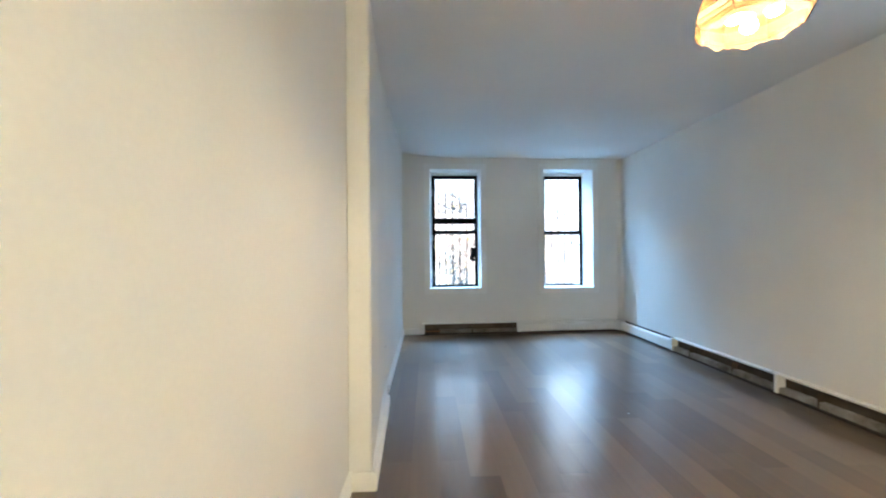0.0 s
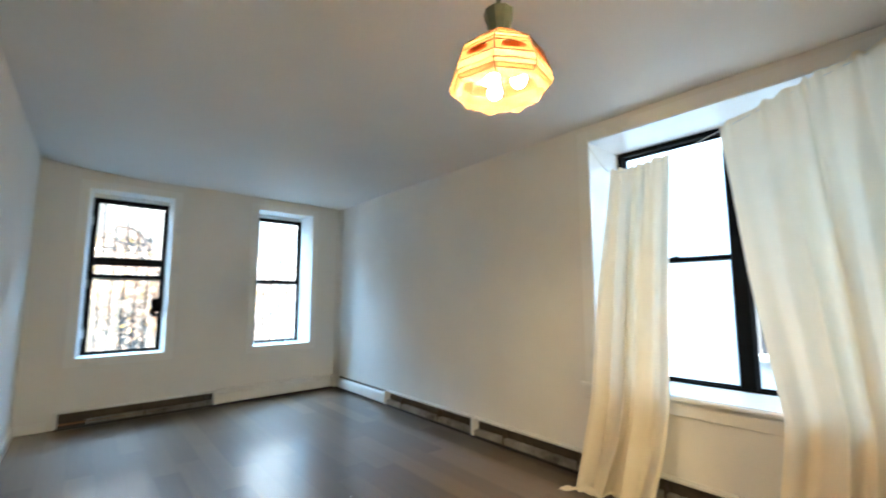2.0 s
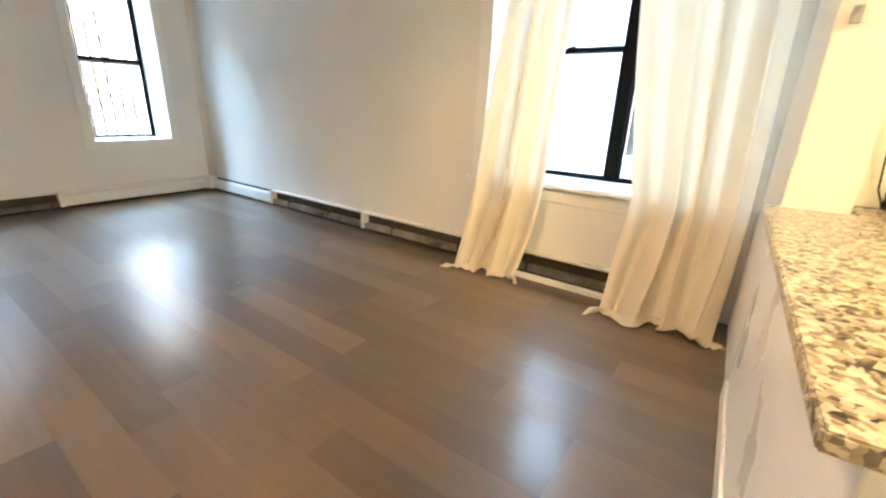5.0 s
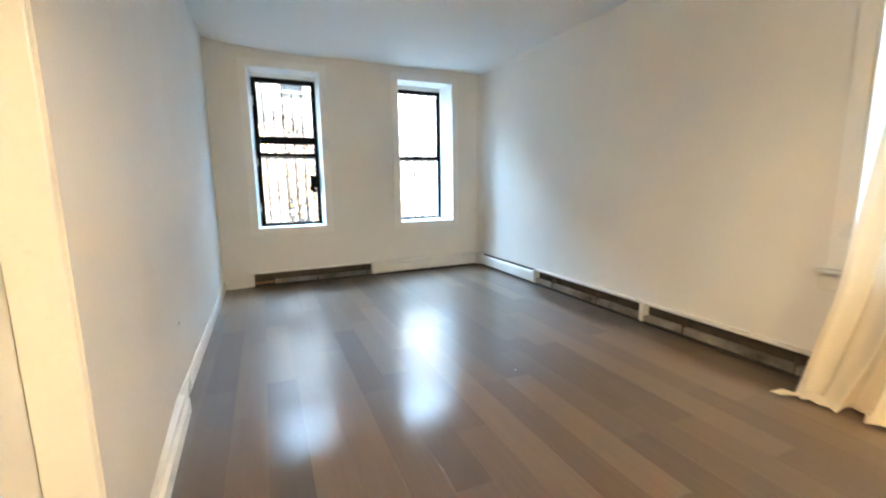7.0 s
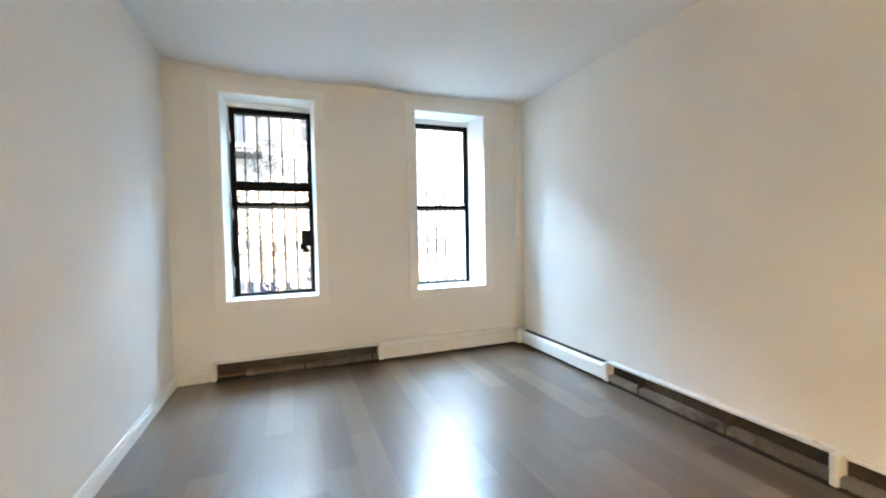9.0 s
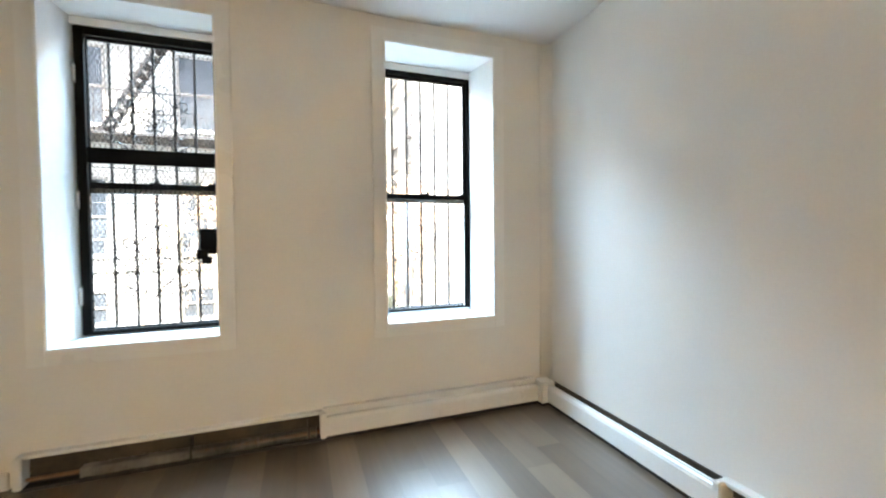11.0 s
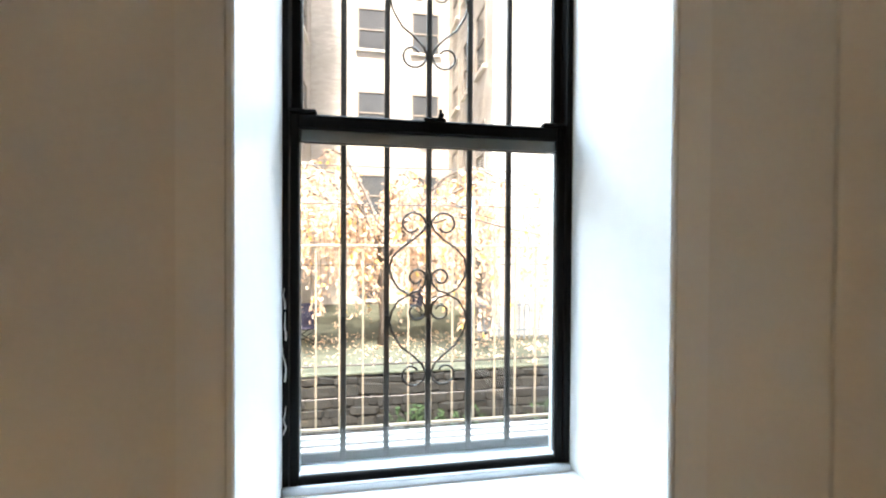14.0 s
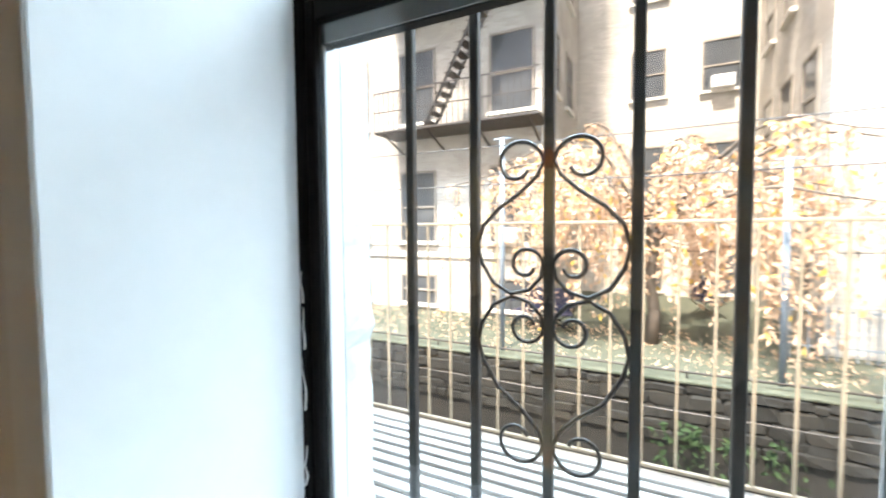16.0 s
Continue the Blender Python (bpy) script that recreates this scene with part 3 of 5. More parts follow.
# chipped white masonry outside the two openings
for k, w in enumerate((W1, W2)):
    bm = bmesh.new()
    for side, x in ((1, w[0] - 0.004), (-1, w[1] + 0.004)):
        prev = None
        for j in range(61):
            z = w[2] + (w[3] - w[2]) * j / 60
            j1 = 0.012 + 0.012 * noise.noise((z * 9, k, side)) + 0.010 * noise.noise((z * 31, k, side))
            row_v = [bm.verts.new((x, 0.425, z)), bm.verts.new((x + side * 0.030, 0.425, z)), bm.verts.new((x + side * (0.018 + j1), 0.505 + j1 * 0.3, z)), bm.verts.new((x, 0.512, z))]
            if prev:
                for a in range(4):
                    bm.faces.new((prev[a], prev[(a + 1) % 4], row_v[(a + 1) % 4], row_v[a]))
            else:
                bm.faces.new(row_v)
            prev = row_v
        bm.faces.new(prev[::-1])
    structure("window_masonry_%d" % (k + 1), bm, M_WHITEBR, NW, "chipped white painted masonry edge", "masonry")

# wide east window: two lights with a thick mullion
EW = EAST @ pose(0, 0, 0, 0, 0, -90)      # along x: distance south of the corner; y: into the wall
a0, a1 = -W3[1], -W3[0]
casing("trim_3", a0, a1, 0.752, W3[3], 0.10, EW, False)
reveal("window_reveal_3", a0, a1, W3[2], W3[3], 0.62, EW)
structure("window_apron", boxes((a0 - 0.13, a1 + 0.03, -0.016, -0.0005, 0.615, 0.72), bevel=0.004), M_WALL, EW, "wall-coloured board under the window sill", "trim")
structure("window_stool", boxes((a0 - 0.14, a1 + 0.04, -0.055, -0.0255, 0.724, 0.75), bevel=0.006, seg=2), M_TRIM, EW, "white painted window stool", "trim")
w3 = thing("window_3", EW, "wide black metal window of two lights with a thick mullion", "window")
w3["kind"] = "structure"
mid = (a0 + a1) / 2
yy = 0.50
part("window_frame", boxes((a0 + 0.013, a0 + 0.05, yy - 0.02, yy + 0.1, 0.758, 2.787), (a1 - 0.05, a1 - 0.013, yy - 0.02, yy + 0.1, 0.758, 2.787), (a0 + 0.05, a1 - 0.05, yy - 0.02, yy + 0.1, 2.75, 2.787), (a0 + 0.05, a1 - 0.05, yy - 0.02, yy + 0.1, 0.758, 0.775), bevel=0.003), M_BLACK, w3)
part("mullion", boxes((mid - 0.05, mid + 0.05, yy - 0.035, yy + 0.09, 0.776, 2.749), bevel=0.005), M_BLACK, w3)
for x0, x1 in ((a0 + 0.052, mid - 0.052), (mid + 0.052, a1 - 0.052)):
    s = sash(w3, "lower_sash", x0, x1, 0.777, 1.78, yy, (0.012, 0.012, 0.035, 0.014))
    latch(s, (x0 + x1) / 2, yy + 0.01, 1.78)
    sash(w3, "upper_sash", x0, x1, 1.735, 2.748, yy + 0.04, (0.012, 0.012, 0.016, 0.03))

# kitchen window
kw = thing("window_4", KEAST @ pose(0, 0, 0, 0, 0, -90), "small black framed kitchen window", "window")
kw["kind"] = "structure"
sash(kw, "window_frame", -KW[1], -KW[0], KW[2], KW[3], 0.10, (0.03, 0.03, 0.04, 0.03), 0.05)

# wrought-iron window bars
def scroll(cx, cz, r, turns, start, hand, n=22, grow=0.42):
    """A curl that winds in from radius r."""
    pts = []
    for i in range(n + 1):
        f = i / n
        a = start + hand * turns * math.tau * f
        rad = r * (1 - (1 - grow) * f)
        pts.append((cx + rad * math.cos(a), cz + rad * math.sin(a)))
    return pts


def heart_half(side, z_lo, z_hi, x_bar=0.0):
    """Half of a double heart beside the middle bar, from its lower curl to its upper one."""
    h = (z_hi - z_lo) / 0.527
    mid_z = z_lo + 0.278 * h
    out = []
    for sgn, zc, zend in ((1, mid_z, z_hi), (-1, mid_z, z_lo)):
        L_ = abs(zend - zc)
        inner = scroll(side * 0.036, zc + sgn * 0.050, 0.028, 0.95, (math.pi if side > 0 else 0.0), -side * sgn, 20, 0.5)[::-1]
        pts = list(inner)
        pts.append((side * 0.012, zc + sgn * 0.030))
        pts.append((side * 0.030, zc + sgn * 0.010))
        pts += [(side * 0.060, zc + sgn * 0.002), (side * 0.090, zc + sgn * 0.018), (side * 0.110, zc + sgn * 0.050), (side * 0.1165, zc + sgn * 0.080), (side * 0.108, zc + sgn * 0.112),
                (side * 0.082, zc + sgn * (L_ * 0.56)), (side * 0.045, zc + sgn * (L_ * 0.66)), (side * 0.018, zc + sgn * (L_ * 0.76)), (side * 0.009, zc + sgn * (L_ * 0.84))]
        curl = scroll(side * 0.049, zc + sgn * (L_ - 0.040), 0.041, 0.92, (math.pi if side > 0 else 0.0), -side * sgn, 24, 0.45)
        pts += curl
        out.append([(x_bar + x, z) for x, z in pts])
    return out


def window_bars(name, m, label, wire=0.0034, wide=False):
    """Upright bars with a double heart in each half; the wide kind has half hearts on the next bars too."""
    g = thing(name, m, label, "window bars", "window bars")
    for k in range(-2, 3):
        part("bar", boxes((k * 0.1247 - 0.008, k * 0.1247 + 0.008, -0.008, 0.008, -1.01, 1.01), bevel=0.002), M_IRON, g)
    for z in (-0.985, 0.985):
        part("cross_bar", boxes((-0.436, 0.436, -0.0065, 0.0065, z - 0.018, z + 0.018), bevel=0.002), M_IRON, g)
    for z_lo, z_hi in ((-0.79, -0.263), (0.158, 0.685)):
        for side in (-1, 1):
            lines = heart_half(side, z_lo, z_hi)
            if wide:
                lines += heart_half(side, z_lo + 0.02, z_hi - 0.10, side * 0.1247)
            for pts in lines:
                part("scroll", sweep(bmesh.new(), [(x, -0.006, z) for x, z in pts], wire, 6), M_IRON, g, smooth=True)
    return g


window_bars("window_bars", pose(2.805, 8.565, 1.75), "dark wrought-iron window bars with heart scrolls")
window_bars("window_bars", pose(0.885, 8.565, 1.75), "dark wrought-iron window bars with rows of heart scrolls", 0.0044, True)

# hinged steel security gate inside the first window
gate = thing("security_gate", pose(0, 8.405, 0), "black steel security gate with diamond mesh, shut", "security gate")
gx0, gx1, gz0, gz1 = W1[0] + 0.070, W1[1] - 0.022, W1[2] + 0.02, 2.700
part("gate_frame", boxes((gx0, gx0 + 0.045, -0.015, 0.015, gz0, gz1), (gx1 - 0.03, gx1, -0.015, 0.015, gz0, gz1), (gx0 + 0.045, gx1 - 0.03, -0.015, 0.015, gz1 - 0.05, gz1), (gx0 + 0.045, gx1 - 0.03, -0.015, 0.015, gz0, gz0 + 0.025), bevel=0.003), M_BLACK, gate)
part("middle_rail", boxes((gx0 + 0.046, gx1 - 0.031, -0.013, 0.013, 1.858, 1.955), bevel=0.003), M_BLACK, gate)
bm = bmesh.new()
sx, sz = 0.028, 0.052
mx0, mx1, mz0, mz1 = gx0 + 0.04, gx1 - 0.026, gz0 + 0.02, gz1 - 0.045
slope = sz / sx
for fam in (1, -1):
    k = mz0 - slope * (mx1 - mx0)
    while k < mz1 + slope * (mx1 - mx0):
        # z = k + fam * slope * (x - mx0), cut to the frame
        xa, xb = mx0, mx1
        zs = lambda x: k + fam * slope * (x - mx0)
        lo, hi = sorted(((mz0 - k) / (fam * slope) + mx0, (mz1 - k) / (fam * slope) + mx0))
        xa, xb = max(xa, lo), min(xb, hi)
        if xb - xa > 0.004:
            d = Vector((xb - xa, 0, zs(xb) - zs(xa)))
            s = Vector((-d.z, 0, d.x)).normalized() * 0.0012
            p, q = Vector((xa, 0.0, zs(xa))), Vector((xb, 0.0, zs(xb)))
            yo = Vector((0, 0.0012 * fam, 0))
            f4 = [bm.verts.new(c + yo) for c in (p - s, q - s, q + s, p + s)]
            b4 = [bm.verts.new(c + yo + Vector((0, 0.002, 0))) for c in (p - s, q - s, q + s, p + s)]
            bm.faces.new(f4)
            bm.faces.new(b4[::-1])
            for a in range(4):
                bm.faces.new((f4[a], f4[(a + 1) % 4], b4[(a + 1) % 4], b4[a]))
        k += sz
part("mesh_screen", bm, M_BLACK, gate, "black diamond wire mesh")
part("lock_box", boxes((1.175, 1.295, -0.045, -0.016, 1.27, 1.44), bevel=0.004), M_BLACK, gate)
part("lock_handle", boxes((1.155, 1.225, -0.06, -0.046, 1.235, 1.30), (1.185, 1.245, -0.058, -0.046, 1.205, 1.25), bevel=0.004), M_BLACK, gate)
for z in (1.02, 1.62, 2.40):
    h = part("hinge", rod(bmesh.new(), (gx0 - 0.004, -0.022, z - 0.055), (gx0 - 0.004, -0.022, z + 0.055), 0.009, 10), M_ENAMEL, gate, "white painted hinge")
part("gate_post", boxes((W1[0] + 0.0605, gx0 - 0.002, -0.003, 0.016, gz0, gz1)), M_BLACK, gate)

# ---- baseboard heaters ----
HD, HH = 0.095, 0.19


def heater(m, x0, x1, kind, label, left_cap=False, right_cap=False, fin_from=0.0):
    """A length of hydronic baseboard heater on a wall at y = 0 that faces -y: closed, slotted or open."""
    h = thing("baseboard_heater", m @ pose(x0, 0, 0), label, "heater", "baseboard heaters")
    n = x1 - x0
    top = {"closed": 0.206, "slotted": 0.184, "open": 0.192}[kind]
    part("back_panel", boxes((0.004, n - 0.004, -0.012, -0.002, 0.022, top - 0.008)), M_ENAMEL if kind == "closed" else M_BACK, h, "" if kind == "closed" else "stained brown back plate")
    # dark strip added for the shade in the gap above the floor
    part("toe_strip", boxes((0.002, n - 0.002, -0.075, -0.002, 0.001, 0.021)), M_GAP_SHADE, h)
    if kind == "closed":
        part("top_rail", boxes((0.001, n - 0.001, -0.046, -0.002, top - 0.007, top), (0.001, n - 0.001, -0.052, -0.046, top - 0.040, top), bevel=0.0015), M_ENAMEL, h)
    elif kind == "open":
        part("top_rail", boxes((0.001, n - 0.001, -0.052, -0.002, top - 0.006, top), (0.001, n - 0.001, -0.058, -0.052, top - 0.018, top), bevel=0.0015), M_ENAMEL, h)
    if kind != "open":
        prof = [(-0.086, 0.030), (-HD, 0.036), (-HD, 0.140), (-0.088, 0.158), (-0.076, 0.168), (-0.074, 0.164), (-0.085, 0.154), (-0.091, 0.138), (-0.091, 0.040), (-0.084, 0.034)]
        bm = bmesh.new()
        ends = [[bm.verts.new((x, py, pz)) for py, pz in prof] for x in (0.003, n - 0.003)]
        for k in range(len(prof)):
            bm.faces.new((ends[0][k], ends[0][(k + 1) % len(prof)], ends[1][(k + 1) % len(prof)], ends[1][k]))
        bm.faces.new(ends[0])
        bm.faces.new(ends[1][::-1])
        part("front_cover", bm, M_ENAMEL, h)
        if kind == "closed":
            part("damper", boxes((0.01, n - 0.01, -0.074, -0.053, 0.156, 0.162)), M_ENAMEL, h)
        else:
            part("damper", boxes((0.01, n - 0.01, -0.053, -0.041, 0.150, 0.162), bevel=0.002), M_ENAMEL, h)
            # dark sheet added inside the slot to give it its shade
            part("slot_liner", boxes((0.01, n - 0.01, -0.084, -0.013, 0.118, 0.126)), M_GAP_SHADE, h)
    else:
        f0, f1 = fin_from, n - 0.03
        part("pipe", rod(bmesh.new(), (0.01, -0.048, 0.056), (n - 0.01, -0.048, 0.056), 0.011, 10), M_COPPER, h, "dull copper pipe")
        bm = bmesh.new()
        x = f0 + 0.02
        while x < f1:
            w = 0.0030
            lean = random.uniform(-0.003, 0.003)
            dy, dz = random.uniform(-0.003, 0.003), random.uniform(-0.003, 0.003) + 0.004 * noise.noise((x * 3.0, n, 0.5))
            vs = [bm.verts.new((x + ex * w / 2 + (lean if pz > 0.06 else 0), py + dy, pz + dz)) for ex in (-1, 1) for py, pz in ((-0.080, 0.030), (-0.018, 0.030), (-0.018, 0.082), (-0.080, 0.082))]
            for q in ((0, 1, 2, 3), (7, 6, 5, 4), (0, 4, 5, 1), (1, 5, 6, 2), (2, 6, 7, 3), (3, 7, 4, 0)):
                bm.faces.new([vs[i] for i in q])
            x += 0.0075
        part("fin_element", bm, M_FIN, h, "dusty bent aluminium fins")
        x = f0 + random.uniform(0.3, 0.6)
        while x < f1:
            part("hanger", boxes((x, x + 0.012, -0.083, -0.012, 0.030, 0.150), (x, x + 0.012, -0.083, -0.079, 0.100, 0.178), bevel=0.002), M_BACK, h, "rusty hanger strap")
            x += random.uniform(0.65, 0.85)
    for on, c in ((left_cap, 0.0), (right_cap, n)):
        if on:
            part("end_cap", boxes((c - 0.020, c + 0.020, -HD - 0.004, -0.001, 0.022, HH + 0.002), bevel=0.006, seg=2), M_ENAMEL, h)
    return h


heater(NW, 0.335, 1.925, "open", "baseboard heater with its front cover missing, fins exposed", left_cap=True, fin_from=0.25)
heater(NW, 1.930, 3.62, "closed", "white enamelled baseboard heater under the window", left_cap=True)
heater(EW, 0.10, 1.60, "slotted", "white enamelled baseboard heater with an open slot", right_cap=True)
heater(EW, 1.605, 3.285, "open", "baseboard heater with its front cover missing, fins exposed")
heater(EW, 3.290, 6.50, "open", "baseboard heater with its front cover missing, fins exposed", left_cap=True)
corner = thing("heater_corner_cap", pose(3.70, 8.06, 0), "white metal corner cap between two baseboard heaters", "heater cap")
part("cap", boxes((-0.085, 0.045, -0.085, 0.052, 0.022, 0.190), bevel=0.01, seg=2), M_ENAMEL, corner)
# dark block added for the shade under the cap
part("toe", boxes((-0.07, 0.04, -0.07, 0.045, 0.0, 0.021)), M_GAP_SHADE, corner)
# a length of heater front that has come off and lies on the floor
strip = thing("heater_front_strip", EW @ pose(4.75, -0.145, 0, 0, 0, 0), "loose cream metal heater strip lying on the floor", "metal strip")
part("strip", boxes((0, 1.25, -0.028, 0.0, 0.0, 0.030), (0, 1.25, 0.0, 0.006, 0.0, 0.042), bevel=0.002), M_ENAMEL, strip)

# ---- curtains on a sagging cord ----


def cord_z(y):
    """Height of the cord over the east window."""
    knots = [(1.57, 2.83), (1.9, 2.745), (2.42, 2.585), (2.78, 2.475), (3.0, 2.445), (3.23, 2.46), (3.33, 2.60), (3.45, 2.80)]
    for (ya, za), (yb, zb) in zip(knots, knots[1:]):
        if ya <= y <= yb:
            return za + (zb - za) * (y - ya) / (yb - ya)
    return knots[-1][1] if y > 3 else knots[0][1]


def wall_x(y):
    return 3.77 - 0.036 * (NORTH - y)


def curtain(name, y_top, y_sill, y_floor, x_floor, folds, seed, label):
    th = thing(name, pose(x_floor, (y_floor[0] + y_floor[1]) / 2, 0), label, "curtain", "curtains")
    base = Vector(th.matrix_basis.translation)
    rnd = random.Random(seed)
    phase = [rnd.uniform(0, math.tau) for _ in range(6)]
    NU, NV = 150, 90

    def at(u, v):
        # v = 0 at the cord, 1 where the cloth meets the floor, above 1 it lies in a heap
        yt = y_top[0] + (y_top[1] - y_top[0]) * u
        ys = y_sill[0] + (y_sill[1] - y_sill[0]) * u
        yf = y_floor[0] + (y_floor[1] - y_floor[0]) * u
        zt = cord_z(yt)
        s = min(v, 1.0)
        z = zt * (1 - s) + 0.012 * s
        k = 1 - 0.75 / zt
        y = yt + (ys - yt) * (s / k) if s < k else ys + (yf - ys) * ((s - k) / (1 - k)) ** 1.2
        x = wall_x(yt) - 0.035 - 0.055 * min(1, s / k)
        if s > k:
            f = (s - k) / (1 - k)
            x += (x_floor - x) * f ** 1.6
        w = folds * math.tau * (u + 0.035 * math.sin(u * 9 + phase[0]) + 0.02 * math.sin(u * 23 + phase[1]))
        amp = 0.014 + 0.054 * min(1, s * 2.6)
        wave_ = math.sin(w + 0.7 * s + 0.45 * math.sin(2.1 * s + phase[5]))
        fold = amp * (wave_ * (1.25 - 0.25 * wave_ * wave_) + 0.22 * math.sin(2.3 * w + phase[2] + 1.5 * s) * (0.4 + 0.6 * s)) + 0.012 * math.sin(w * 0.31 + 5 * s + phase[3])
        gather = 0.010 * math.sin(w * 3 + phase[4]) * math.exp(-s * 25)
        x -= 0.75 * (fold + amp) + gather
        y += 0.35 * fold * math.cos(w * 0.5)
        z += 0.008 * math.sin(w * 2 + phase[5]) * math.exp(-s * 30)
        if s > 0.86:
            # slack cloth buckles over the floor
            f = (s - 0.86) / 0.14
            x -= 0.045 * f * math.sin(6 * u + phase[1]) ** 2
            y += 0.03 * f * math.sin(11 * u + phase[3])
            z += 0.03 * f * max(0, math.sin(8 * u + phase[2])) * (1 - f)
        if v > 1:
            f = (v - 1) / 0.09
            x -= 0.10 * f * (0.6 + 0.5 * math.sin(5 * u + phase[0]))
            y += (u - 0.5) * -0.16 * f + 0.03 * f * math.sin(13 * u)
            z = 0.012 + 0.042 * math.sin(math.pi * min(1, f)) * (0.65 + 0.5 * math.sin(17 * u + phase[4])) + 0.012 * math.sin(31 * u + 3 * f) ** 2
        return Vector((min(x, wall_x(y) - 0.022), y, max(z, 0.006))) - base

    def sheet(v0, v1, nv):
        bm = bmesh.new()
        g = [[bm.verts.new(at(i / NU, v0 + (v1 - v0) * j / nv)) for i in range(NU + 1)] for j in range(nv + 1)]
        for j in range(nv):
            for i in range(NU):
                bm.faces.new((g[j][i], g[j][i + 1], g[j + 1][i + 1], g[j + 1][i]))
        return bm

    part("header", sheet(-0.012, 0.022, 4), M_CLOTH, th, "gathered curtain header", True)
    part("cloth", sheet(0.022, 1.09, NV), M_CLOTH, th, smooth=True)
    return th


curtain("curtain", (3.22, 2.76), (3.36, 2.83), (3.48, 2.93), 3.38, 3.2, 3, "cream cotton curtain hanging to a heap on the floor")
curtain("curtain", (2.43, 1.60), (2.17, 1.55), (2.25, 1.57), 3.24, 3.6, 8, "wide cream cotton curtain hanging to the floor by the counter")
cord = thing("hanging_wire", pose(3.55, 2.5, 2.7), "thin white wire strung sagging across the wide window", "wire")
bm = bmesh.new()
ys = [1.57 + (3.45 - 1.57) * i / 40 for i in range(41)]
sweep(bm, [(wall_x(y) - (0.035 if 1.6 < y < 3.42 else 0.012) - 3.55, y - 2.5, cord_z(y) - 2.7) for y in ys], 0.003, 5)
part("line", bm, M_CORD, cord)
part("nail", rod(bmesh.new(), (wall_x(1.57) - 3.55 - 0.02, 1.57 - 2.5, 0.13), (wall_x(1.57) - 3.55 + 0.01, 1.57 - 2.5, 0.13), 0.006, 8), M_ENAMEL, cord)
part("nail", rod(bmesh.new(), (wall_x(3.45) - 3.55 - 0.02, 3.45 - 2.5, 0.10), (wall_x(3.45) - 3.55 + 0.01, 3.45 - 2.5, 0.10), 0.006, 8), M_ENAMEL, cord)

# ---- pendant lamp with an art-glass shade ----
LX, LY, LZ = 1.51, 2.69, 2.175
lamp = thing("pendant_lamp", pose(LX, LY, LZ, 0, 0, 34), "pendant lamp with an amber stained-glass shade, lit", "lamp")
RINGS = [(0.040, 0.342), (0.168, 0.238), (0.174, 0.222), (0.179, 0.206), (0.197, 0.158), (0.206, 0.122), (0.200, 0.106), (0.189, 0.092)]
SIDES = 8


def ring_pt(k, f, r, z):
    a, b = (math.tau * (k + e) / SIDES for e in (0, 1))
    p, q = Vector((math.cos(a), math.sin(a), 0)), Vector((math.cos(b), math.sin(b), 0))
    return (p + (q - p) * f) * r + Vector((0, 0, z))


band_mats = [(M_AMBER, "amber glass panel"), (M_CREAMGL, "cream glass panel"), (M_AMBER, "amber glass panel"), (M_AMBER, "amber glass panel"), (M_CREAMGL, "cream glass panel"), (M_CREAMGL, "cream glass panel"), (M_AMBER, "amber glass panel")]
for b, ((r0, z0), (r1, z1)) in enumerate(zip(RINGS, RINGS[1:])):
    for k in range(SIDES):
        bm = bmesh.new()
        n = 6
        tops = [bm.verts.new(ring_pt(k, i / n, r0, z0)) for i in range(n + 1)]
        lows = [bm.verts.new(ring_pt(k, i / n, r1, z1)) for i in range(n + 1)]
        for i in range(n):
            bm.faces.new((tops[i], tops[i + 1], lows[i + 1], lows[i]))
        part("glass_panel", bm, band_mats[b][0], lamp, band_mats[b][1])
for k in range(SIDES):
    # scalloped skirt
    bm = bmesh.new()
    n = 10
    r0, z0 = RINGS[-1]
    tops = [bm.verts.new(ring_pt(k, i / n, r0, z0)) for i in range(n + 1)]
    lows = [bm.verts.new(ring_pt(k, i / n, 0.172, z0 - 0.014 - 0.010 * math.sin(math.pi * i / n) + 0.006 * math.sin(3 * math.pi * i / n))) for i in range(n + 1)]
    for i in range(n):
        bm.faces.new((tops[i], tops[i + 1], lows[i + 1], lows[i]))
    part("skirt_panel", bm, M_CREAMGL, lamp, "cream scalloped glass panel")
    # orange petals set in the band
    bm = bmesh.new()
    (ra, za), (rb, zb) = RINGS[3], RINGS[4]
    c = []
    for i in range(14):
        a = math.tau * i / 14
        f, g = 0.5 + 0.34 * math.cos(a), 0.45 + 0.36 * math.sin(a) + 0.10 * math.cos(2 * a)
        c.append(bm.verts.new(ring_pt(k, f, (ra + (rb - ra) * g) * 1.012, za + (zb - za) * g)))
    bm.faces.new(c)
    part("petal", bm, M_ORANGE, lamp, "orange glass petal")
for r, z in RINGS:
    for k in range(SIDES):
        part("lead_came", rod(bmesh.new(), ring_pt(k, 0, r * 1.01, z), ring_pt(k, 1, r * 1.01, z), 0.0022, 5), M_LEAD, lamp)
for k in range(SIDES):
    for (r0, z0), (r1, z1) in zip(RINGS, RINGS[1:] + [(0.172, 0.079)]):
        part("lead_came", rod(bmesh.new(), ring_pt(k, 0, r0 * 1.01, z0), ring_pt(k, 0, r1 * 1.01, z1), 0.0024, 5), M_LEAD, lamp)
bm = bmesh.new()
